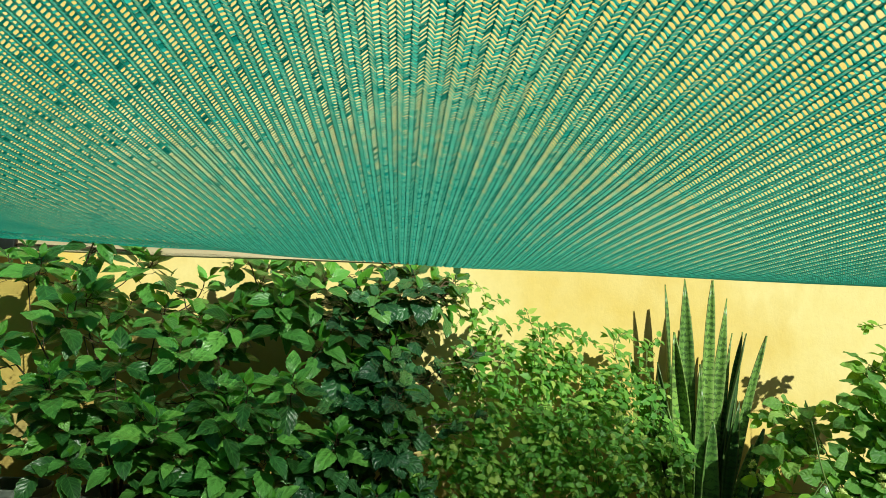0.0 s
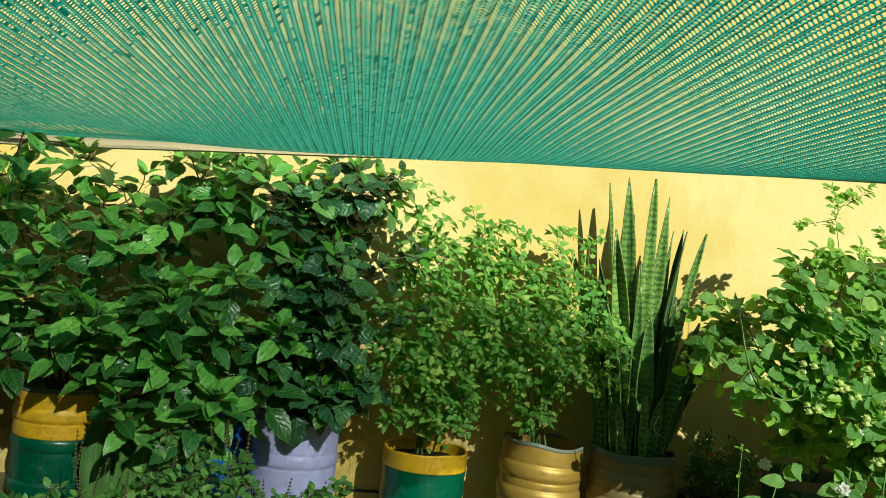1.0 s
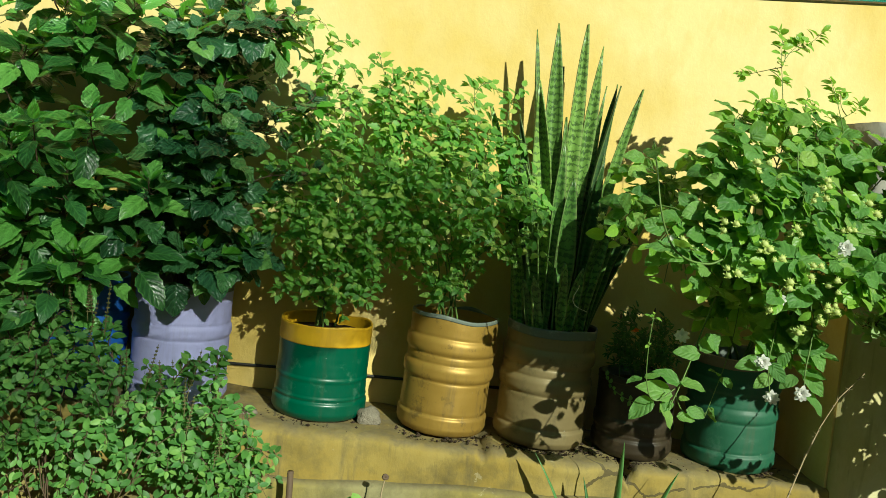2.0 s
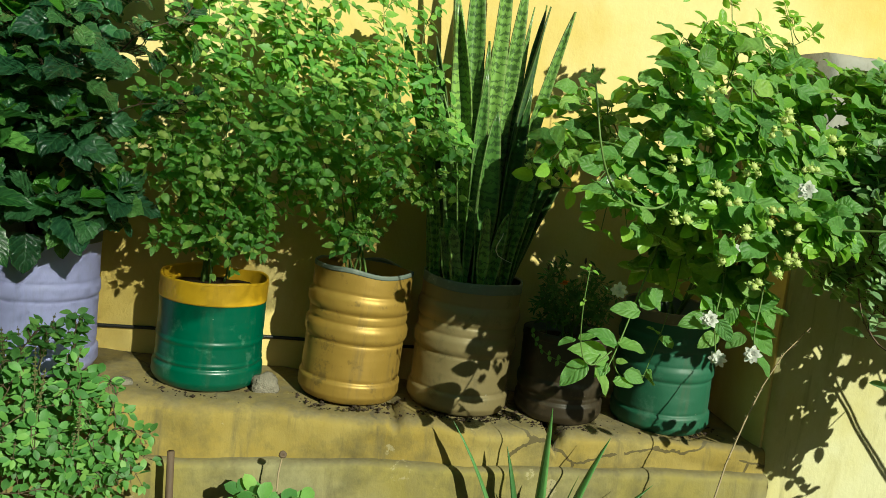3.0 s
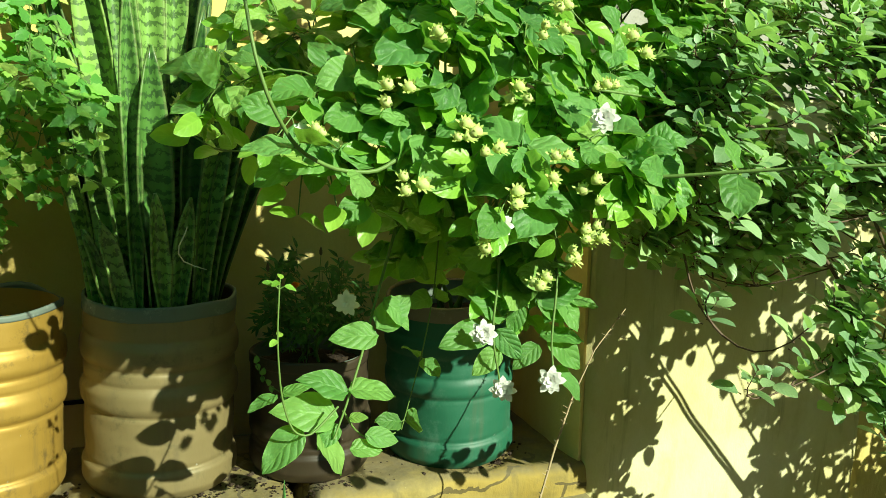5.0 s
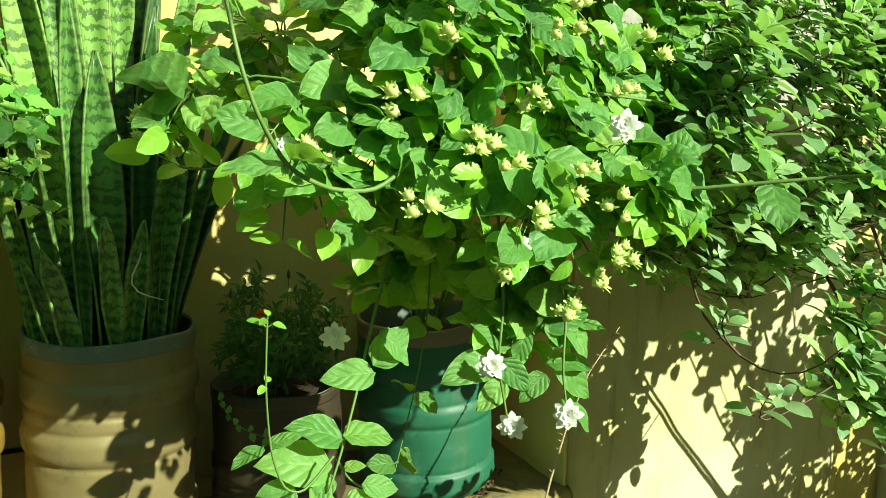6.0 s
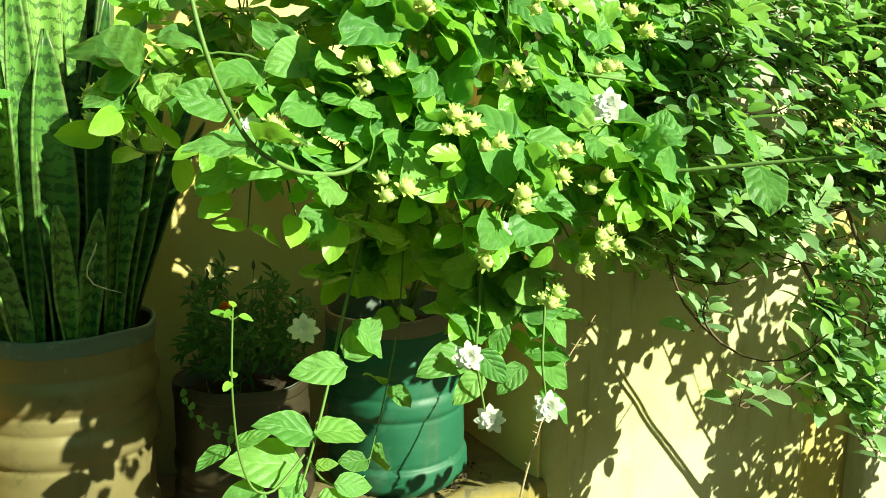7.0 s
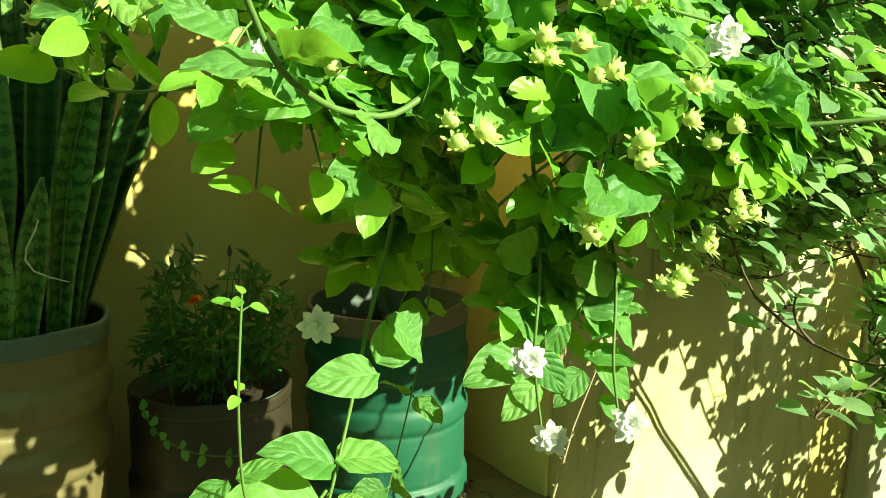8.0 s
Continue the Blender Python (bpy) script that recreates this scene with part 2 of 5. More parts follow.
S_WOOD = stem_material("brown_woody_stem", (0.05, 0.032, 0.02), (0.15, 0.10, 0.06))
S_GREEN = stem_material("green_stem", (0.07, 0.14, 0.03), (0.16, 0.24, 0.06), 0.5)
S_SPIKE = stem_material("brown_green_seed_spike", (0.09, 0.075, 0.03), (0.16, 0.17, 0.06), 0.8)
S_PALE = stem_material("pale_dry_fibre", (0.55, 0.52, 0.40), (0.72, 0.68, 0.55), 0.7)
S_DRY = stem_material("dry_straw_stem", (0.26, 0.19, 0.11), (0.42, 0.33, 0.20), 0.8)


def petal_material(name, colour, glow=0.35):
    m = Nodes(name, 0.55, 0, 0.3)
    m.color(m.mix(m.noise(120, 2), colour, tuple(x * 0.86 for x in colour)))
    back = m.node("ShaderNodeBsdfTranslucent", Color=colour)
    m.put(m.out.inputs[0], m.node("ShaderNodeMixShader", _0=glow, _1=m.bsdf.outputs[0], _2=back))
    return m.mat


F_WHITE = petal_material("white_petal", (0.84, 0.84, 0.78))
F_BUD = petal_material("cream_green_bud", (0.70, 0.78, 0.30))
F_SEPAL = petal_material("pale_green_sepal", (0.56, 0.68, 0.20))
F_ORANGE = petal_material("orange_petal", (0.90, 0.34, 0.02))


# ---- mesh helpers ----
def link_mesh(name, verts, faces, material, parent=None, uvs=None, smooth=True):
    """One mesh object from arrays; uvs are given per vertex."""
    me = bpy.data.meshes.new(name)
    me.from_pydata([tuple(v) for v in verts], [], [tuple(f) for f in faces])
    finish(me, material, uvs, smooth)
    ob = new(name, me)
    ob.parent = parent
    return ob


def finish(me, material, uvs=None, smooth=True):
    me.materials.append(material)
    if smooth:
        me.polygons.foreach_set("use_smooth", [True] * len(me.polygons))
    if uvs is not None:
        layer = me.uv_layers.new(name="UVMap")
        idx = np.empty(len(me.loops), dtype=np.int32)
        me.loops.foreach_get("vertex_index", idx)
        layer.data.foreach_set("uv", np.asarray(uvs, dtype=np.float32)[idx].ravel())
    me.update()


def part(name, bm, material, parent=None, label="", smooth=True):
    me = bpy.data.meshes.new(name)
    bm.to_mesh(me)
    bm.free()
    finish(me, material, None, smooth)
    ob = new(name, me)
    ob.parent = parent
    return tagged(ob, label)


def empty(name, place, label, category, group="", kind=""):
    ob = new(name)
    ob.empty_display_size = 0.05
    ob.location = place
    return tagged(ob, label, category, group, kind)


def box_mesh(x0, x1, y0, y1, z0, z1, bevel=0.006, cuts=0):
    bm = bmesh.new()
    bmesh.ops.create_cube(bm, size=1)
    for v in bm.verts:
        v.co = ((x0 + x1) / 2 + v.co.x * (x1 - x0), (y0 + y1) / 2 + v.co.y * (y1 - y0), (z0 + z1) / 2 + v.co.z * (z1 - z0))
    if bevel:
        bmesh.ops.bevel(bm, geom=bm.edges[:], offset=bevel, segments=2, affect="EDGES", profile=0.6)
    if cuts:
        bmesh.ops.subdivide_edges(bm, edges=bm.edges[:], cuts=cuts, use_grid_fill=True)
    return bm


def lathe(profile, segments=40, wobble=0.0, seed=0, cx=0.0, cy=0.0):
    """Turned surface from (radius, height) pairs."""
    verts, faces = [], []
    for j, (r, z) in enumerate(profile):
        for i in range(segments):
            a = 2 * math.pi * i / segments
            k = 1 + wobble * noise.noise((math.cos(a) * 1.3 + seed, math.sin(a) * 1.3, z * 6))
            verts.append((cx + r * k * math.cos(a), cy + r * k * math.sin(a), z))
    for j in range(len(profile) - 1):
        for i in range(segments):
            a, b = j * segments + i, j * segments + (i + 1) % segments
            faces.append((a, b, b + segments, a + segments))
    return verts, faces


def tube(points, radii, sides=5):
    verts, faces = [], []
    pts = [Vector(p) for p in points]
    side = None
    for i, p in enumerate(pts):
        d = (pts[min(i + 1, len(pts) - 1)] - pts[max(i - 1, 0)]).normalized()
        if side is None:
            side = d.orthogonal().normalized()
        side = (side - d * side.dot(d)).normalized()
        up = d.cross(side)
        for k in range(sides):
            a = 2 * math.pi * k / sides
            verts.append(p + (side * math.cos(a) + up * math.sin(a)) * radii[i])
    for i in range(len(pts) - 1):
        for k in range(sides):
            a, b = i * sides + k, i * sides + (k + 1) % sides
            faces.append((a, b, b + sides, a + sides))
    return verts, faces


class Mesh:
    """Collects pieces of one mesh."""

    def __init__(self):
        self.v, self.f, self.uv = [], [], []

    def add(self, verts, faces, uvs=None):
        n = len(self.v)
        self.v.extend(verts)
        self.f.extend(tuple(i + n for i in f) for f in faces)
        if uvs is not None:
            self.uv.extend(uvs)

    def link(self, name, material, parent=None, smooth=True):
        return link_mesh(name, self.v, self.f, material, parent, self.uv or None, smooth)


# ---- leaf shapes: base at the origin, blade along +y, upper side +z ----
def blade(length, width, rows=6, cols=4, a=0.55, b=0.85, bend=0.25, fold=0.25, teeth=0.0, ripple=0.0, seed=0, crinkle=0.0):
    rng = random.Random(seed)
    verts, faces, uvs = [], [], []
    peak = (a / (a + b)) ** a * (b / (a + b)) ** b
    ph = rng.uniform(0, 6)
    for j in range(rows + 1):
        v = j / rows
        w = 0.5 * width * (max(v, 1e-4) ** a * (1 - v) ** b) / peak + 0.0008
        if teeth and 0 < j < rows:
            w *= 1 + teeth * (1 if j % 2 else -1)
        ang = bend * v
        y0 = length * (math.sin(ang) / bend if abs(bend) > 1e-3 else v)
        z0 = -length * ((1 - math.cos(ang)) / bend if abs(bend) > 1e-3 else 0)
        for i in range(cols + 1):
            s = 2 * i / cols - 1
            x = s * w
            z = z0 + abs(x) * fold + ripple * width * math.sin(ph + v * 11 + s * 2) * abs(s)
            if crinkle:
                z += crinkle * width * noise.noise((s * 1.8 + seed * 7.1, v * 4.2, seed * 3.3))
            verts.append((x, y0, z))
            uvs.append((i / cols, v))
    for j in range(rows):
        for i in range(cols):
            k = j * (cols + 1) + i
            faces.append((k, k + 1, k + cols + 2, k + cols + 1))
    return verts, faces, uvs


def leaf_data(name, material, spec):
    v, f, uv = blade(**spec)
    me = bpy.data.meshes.new(name)
    me.from_pydata(v, [], f)
    finish(me, material, uv)
    return me


def leaf_pose(at, along, up, scale):
    y = Vector(along).normalized()
    x = y.cross(Vector(up)).normalized()
    z = x.cross(y)
    m = Matrix((x, y, z)).transposed().to_4x4()
    return Matrix.Translation(at) @ m @ Matrix.Scale(scale, 4)


class Foliage:
    """Small leaves joined into one mesh."""

    def __init__(self, shapes):
        self.shapes = [(np.array(v), f, uv) for v, f, uv in shapes]
        self.v, self.f, self.uv, self.n = [], [], [], 0

    def add(self, m, k):
        v, f, uv = self.shapes[k % len(self.shapes)]
        a = np.array(m)
        self.v.append(v @ a[:3, :3].T + a[:3, 3])
        self.f.extend(tuple(i + self.n for i in q) for q in f)
        self.uv.extend(uv)
        self.n += len(v)

    def link(self, name, material, parent):
        ob = link_mesh(name, np.concatenate(self.v), self.f, material, parent, self.uv)
        return tagged(ob, kind="stuff")


def curve_points(p0, p1, p2, n):
    out = []
    for i in range(n + 1):
        t = i / n
        out.append(Vector(p0) * (1 - t) ** 2 + Vector(p1) * 2 * t * (1 - t) + Vector(p2) * t * t)
    return out


class Shrub:
    """A plant grown from a base: main stems, side shoots to targets in its crown, leaves along the shoots."""

    def __init__(self, thing, seed, stem_material, put_leaf, sun_pull=0.7, lift_pull=1.0, face=0.35, level=0.0):
        self.lift_pull, self.face, self.level = lift_pull, face, level
        self.thing, self.rng, self.mat, self.put_leaf = thing, random.Random(seed), stem_material, put_leaf
        self.stems, self.nodes, self.sun_pull = Mesh(), [], sun_pull

    def main(self, base, tops, r0=0.006, lean=0.3):
        for top in tops:
            b = Vector(base) + Vector((self.rng.uniform(-1, 1), self.rng.uniform(-1, 1), 0)) * 0.03
            mid = b.lerp(Vector(top), 0.45)
            mid.x, mid.y = b.x + (top[0] - b.x) * lean, b.y + (top[1] - b.y) * lean
            pts = curve_points(b, mid, top, 9)
            for p in pts[1:-1]:
                p += Vector([self.rng.uniform(-1, 1) * 0.006 for _ in range(3)])
            self.stems.add(*tube(pts, [r0 * (1 - 0.7 * i / 9) for i in range(10)], 5))
            self.nodes += [(p, r0 * (1 - 0.7 * i / 9)) for i, p in enumerate(pts) if i >= 3]

    def shoot(self, target, spacing, size, arrangement="spiral", petiole=0.02, droop=0.25, start=0.25, r=0.0022, tip_young=True, lift=0.06, spread=0.75):
        rng, t = self.rng, Vector(target)
        best = min(self.nodes, key=lambda q: (q[0] - t).length + max(0.0, q[0].z - t.z) * 0.8)
        p0 = best[0]
        mid = p0.lerp(t, 0.5) + Vector((0, 0, lift)) + Vector([rng.uniform(-1, 1) * 0.015 for _ in range(3)])
        length = (t - p0).length
        n = max(4, int(length / 0.03))
        pts = curve_points(p0, mid, t, n)
        self.stems.add(*tube(pts, [r * (1 - 0.55 * i / n) for i in range(n + 1)], 4))
        for i in range(1, n):
            if i % 3 == 1:
                self.nodes.append((pts[i], r))
        s, phase = max(length * start, 0.01), rng.uniform(0, 6.28)
        while s < length:
            self.leaves_at(pts, s / length, phase, size * (0.75 + 0.35 * rng.random()) * (1 - 0.25 * (s / length) ** 4), arrangement, petiole, droop, spread, False)
            s += spacing * rng.uniform(0.75, 1.25)
            phase += 2.4 if arrangement == "spiral" else 1.571
        for j in range(3 if arrangement == "spiral" else 2):
            self.leaves_at(pts, 1.0, phase + 2.1 * j, size * rng.uniform(0.45, 0.75), "spiral", petiole * 0.5, droop * 0.3, spread * 0.6, tip_young)
        return pts

    def rosette(self, target, size, count=8, lower=3, petiole=0.02, r=0.0022, depth=0.085, nod=108, sunward=0.55):
        """A shoot that ends in a whorl of leaves opening to the light, with a few larger leaves below it."""
        rng, t = self.rng, Vector(target)
        p0 = min(self.nodes, key=lambda q: (q[0] - t).length + max(0.0, q[0].z - t.z) * 0.8)[0]
        axis = (Vector((0, 0, 1.0)) + TO_SUN * sunward + Vector((rng.gauss(0, 0.28), rng.gauss(-0.1, 0.22), rng.gauss(0, 0.15)))).normalized()
        length = (t - p0).length
        n = max(5, int(length / 0.03))
        pts = curve_points(p0, t - axis * length * 0.5, t, n)
        self.stems.add(*tube(pts, [r * (1.2 - 0.6 * i / n) for i in range(n + 1)], 4))
        self.nodes += [(pts[i], r) for i in range(2, n - 1, 3)]
        a = axis.orthogonal().normalized()
        b = axis.cross(a)
        phase = rng.uniform(0, 6.28)
        for k in range(count + lower):
            q = k / (count + lower - 1)
            ang = phase + 2.4 * k + rng.gauss(0, 0.15)
            out = a * math.cos(ang) + b * math.sin(ang)
            tip = math.radians(nod - (nod - 36) * q + rng.gauss(0, 9))
            d = axis * math.cos(tip) + out * math.sin(tip)
            up = axis * math.sin(tip) - out * math.cos(tip) + Vector([rng.gauss(0, 0.18) for _ in range(3)])
            at = t - axis * (depth * (1 - q) ** 1.3 if length > 0.1 else 0.6 * depth * (1 - q))
            root = at + d * petiole * (1.35 - q)
            self.stems.add(*tube([at, root], [0.0012, 0.0009], 3))
            grown = (1.08 - 0.62 * q ** 2.2) * rng.uniform(0.85, 1.12)
            self.put_leaf(root, d, up, size * grown, q > 0.72 and rng.random() < 0.75, rng)

    def leaves_at(self, pts, t, phase, size, arrangement, petiole, droop, spread, young):
        rng = self.rng
        n = len(pts) - 1
        i = min(int(t * n), n - 1)
        at = pts[i].lerp(pts[i + 1], t * n - i)
        tan = (pts[i + 1] - pts[i]).normalized()
        a = tan.orthogonal().normalized()
        b = tan.cross(a)
        for side in ((0, math.pi) if arrangement == "opposite" else (0,)):
            ang = phase + side
            out = a * math.cos(ang) + b * math.sin(ang)
            d = (out * spread + tan * (1 - spread) + Vector((0, 0, -droop)) + Vector([rng.gauss(0, 0.16) for _ in range(3)])).normalized()
            if self.level:
                d = Vector((d.x, d.y, d.z * (1 - self.level) + 0.12)).normalized()
            d = (d - TO_SUN * (d.dot(TO_SUN) * self.face)).normalized()
            root = at + (out * 0.7 + tan * 0.5).normalized() * petiole * rng.uniform(0.7, 1.2)
            if petiole > 0.004:
                self.stems.add(*tube([at, root], [0.0011, 0.0008], 3))
            up = Vector((0, 0, 1)) * self.lift_pull + TO_SUN * self.sun_pull + Vector([rng.gauss(0, 0.45) for _ in range(3)])
            if abs(d.dot(up.normalized())) > 0.92:
                up = up + out * 1.2
            self.put_leaf(root, d, up, size, young, rng)

    def done(self):
        return self.stems.link("stem", self.mat, self.thing)


class Leaves:
    """Leaves of one plant: the 300 furthest out from the wall are parts of their own, the rest is joined."""

    def __init__(self, thing, meshes, young=None):
        self.thing, self.meshes, self.young, self.items = thing, meshes, young or meshes, []

    def put(self, at, along, up, size, is_young, rng):
        pool = self.young if is_young else self.meshes
        self.items.append((leaf_pose(at, along, up, size), pool[rng.randrange(len(pool))]))

    def done(self, limit=300):
        back = Matrix.Translation(-self.thing.location)
        self.items.sort(key=lambda q: q[0].translation.y)
        for m, me in self.items[:limit]:
            ob = new("leaf", me)
            ob.parent = self.thing
            ob.matrix_basis = back @ m
        rest = {}
        for m, me in self.items[limit:]:
            rest.setdefault(me.materials[0].name, []).append((m, me))
        for name, items in rest.items():
            verts, faces, uvs, n = [], [], [], 0
            for m, me in items:
                a = np.array(back @ m)
                co = np.empty(len(me.vertices) * 3, dtype=np.float32)
                me.vertices.foreach_get("co", co)
                uv = np.empty((len(me.vertices), 2), dtype=np.float32)
                for loop, d in zip(me.loops, me.uv_layers[0].data):
                    uv[loop.vertex_index] = d.uv
                verts.append(co.reshape(-1, 3) @ a[:3, :3].T + a[:3, 3])
                faces.extend(tuple(i + n for i in p.vertices) for p in me.polygons)
                uvs.append(uv)
                n += len(me.vertices)
            tagged(link_mesh("inner_leaves", np.concatenate(verts), faces, bpy.data.materials[name], self.thing, np.concatenate(uvs)), kind="stuff")


def joined_leaves(foliage):
    def put(at, along, up, size, is_young, rng):
        foliage.add(leaf_pose(at, along, up, size), rng.randrange(1000))

    return put


def in_ellipsoid(rng, c, r, shell=0.55, lower=-1.0):
    while True:
        v = Vector((rng.uniform(-1, 1), rng.uniform(-1, 1), rng.uniform(lower, 1)))
        if v.y > 0.35 and rng.random() < 0.5:
            continue
        if shell < v.length < 1:
            return Vector((c[0] + v.x * r[0], c[1] + v.y * r[1], c[2] + v.z * r[2]))


# ---- structure ----
def ledge_z(x):
    return 0.515 - 0.042 * (x - 0.17)


def ledge_top(x):
    """The ledge's uneven top, with two broken gaps."""
    return ledge_z(x) - 0.055 * math.exp(-(((x - 1.085) / 0.014) ** 2)) - 0.03 * math.exp(-(((x - 0.66) / 0.012) ** 2)) + 0.004 * noise.noise((x * 6, 0, 0))


WALL_Y, FACE_Y = 2.86, 2.505
ground = link_mesh("ground", [(-300, -300, 0), (300, -300, 0), (300, 300, 0), (-300, 300, 0)], [(0, 1, 2, 3)], GROUND)
tagged(ground, "bare dusty brown earth of the yard", "ground", kind="structure")

wall_back = part("wall_back", box_mesh(-6, 8, WALL_Y, WALL_Y + 0.22, 0, 3.6, 0.01), WALL, smooth=False)
tagged(wall_back, "tall yellow limewashed garden wall, faintly stained", "wall", kind="structure")
# plain unseen walls added to close the yard behind and beside the camera
# their heights are set to hold off sky light yet let the sun past
for name, box in (("wall_house", (-6.2, 0.9, -3.42, -3.2, 0, 6.4)), ("wall_yard", (0.9, 8.2, -5.42, -5.2, 0, 3.1)), ("wall_west", (-6.22, -6.0, -3.2, WALL_Y + 0.22, 0, 6.4)), ("wall_east", (8.0, 8.22, -5.2, WALL_Y + 0.22, 0, 5.2)), ("wall_house_side", (0.68, 0.9, -5.2, -3.42, 0, 6.4))):
    tagged(part(name, box_mesh(*box, 0.01), UNSEEN_WALL, smooth=False), "plain weathered plaster wall, unseen, added to close the yard and block sky light", "wall", kind="structure")


def rough_block(name, x0, x1, y0, y1, z0, z1, material, label, amp=0.006, step=0.035, top=None, round_r=0.02, category="wall"):
    """Plastered block with an uneven face and softened front edge; open at the back."""
    nx = max(2, int((x1 - x0) / step))
    prof = []
    nz = max(2, int((z1 - z0 - round_r) / step))
    for j in range(nz + 1):
        prof.append((y0, z0 + (z1 - round_r - z0) * j / nz))
    for j in range(1, 5):
        a = j / 4 * math.pi / 2
        prof.append((y0 + round_r * (1 - math.cos(a)), z1 - round_r + round_r * math.sin(a)))
    ny = max(2, int((y1 - y0 - round_r) / step))
    for j in range(1, ny + 1):
        prof.append((y0 + round_r + (y1 - y0 - round_r) * j / ny, z1))
    verts, faces = [], []
    for i in range(nx + 1):
        x = x0 + (x1 - x0) * i / nx
        for y, z in prof:
            n1 = noise.noise((x * 4, y * 4 + z * 4, 1.3)) * amp + noise.noise((x * 17, y * 17, z * 17)) * amp * 0.45
            dz = (top(x) - z1) * (max(0.0, (z - z0) / (z1 - z0)) if z1 > z0 else 0) if top else 0
            verts.append((x, y + n1, z + dz + n1 * 0.7))
    k = len(prof)
    for i in range(nx):
        for j in range(k - 1):
            a = i * k + j
            faces.append((a, a + k, a + k + 1, a + 1))
    for i in (0, nx):
        loop = [i * k + j for j in range(k)]
        b0 = len(verts)
        verts.append((x0 if i == 0 else x1, y1, z0))
        faces.append((loop[::-1] if i else loop) + [b0]) if i == 0 else faces.append([b0] + loop[::-1])
    ob = link_mesh(name, verts, faces, material)
    return tagged(ob, label, category, kind="structure")


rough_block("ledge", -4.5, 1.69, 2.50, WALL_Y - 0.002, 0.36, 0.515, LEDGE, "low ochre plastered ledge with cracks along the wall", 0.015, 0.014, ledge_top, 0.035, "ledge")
rough_block("plinth", -4.5, 1.69, 2.47, 2.60, 0.0, 0.385, PLINTH, "pale plastered foot of the ledge", 0.008, 0.04, None, 0.02, "plinth")
rough_block("wall_right", 1.69, 2.49, FACE_Y, WALL_Y - 0.002, 0, 1.24, SIDE, "weathered cream wall block with dark stains and mould", 0.006, 0.035, None, 0.025)
tagged(part("wall_return", box_mesh(1.680, 1.688, FACE_Y + 0.02, WALL_Y - 0.004, 0.40, 1.23, 0.002), WALL, smooth=False), "yellow limewash on the side of the wall block", "wall", kind="structure")
rough_block("wall_cap", 1.687, 2.49, FACE_Y - 0.006, WALL_Y - 0.002, 1.235, 1.53, PALE, "grey-white weathered plaster cap on the wall block", 0.007, 0.035, None, 0.03)
rough_block("wall_recess", 2.495, 2.735, FACE_Y + 0.035, WALL_Y - 0.002, 0, 1.50, RECESS, "narrow recessed strip of ochre wall", 0.004, 0.05, None, 0.02)
rough_block("pillar", 2.74, 3.6, FACE_Y - 0.01, WALL_Y - 0.002, 0, 1.56, POST, "pale greenish plastered pillar of the garden wall", 0.005, 0.05, None, 0.02)


# ---- shade net ----
def net_edge(x):
    return 2.17 - 0.375 * x


def net_z(x, y):
    """Sags level over the garden and rises to its hem over the last half metre."""
    low = EYE + 0.214 - (0.010 if x > 0 else 0.030) * x
    s = max(0.0, 1 - (net_edge(x) - y) / 0.5)
    return low + (EYE + 0.279 - 0.026 * x - low) * s * s


def net_wave(x, y):
    """The knitted wales, every second one proud, and slack in the cloth."""
    k = 2 * math.pi * (x + 0.053 * y) / NET_WALE
    return 0.0011 * math.cos(k) + 0.0013 * math.cos(k / 2) + 0.006 * noise.noise((x * 3, y * 2.2, 0.4))


NET_WALE, NET_ROW = 0.0105, 0.0078


def yarn_material():
    m = Nodes("green_net_yarn", 0.45, 0, 0.5)
    c = m.mix(m.noise(400, 3, 0.8), (0.01, 0.27, 0.20), (0.26, 0.74, 0.58))
    m.color(c)
    m.put(m.out.inputs[0], m.node("ShaderNodeMixShader", _0=0.4, _1=m.bsdf.outputs[0], _2=m.node("ShaderNodeBsdfTranslucent", Color=c)))
    return m.mat


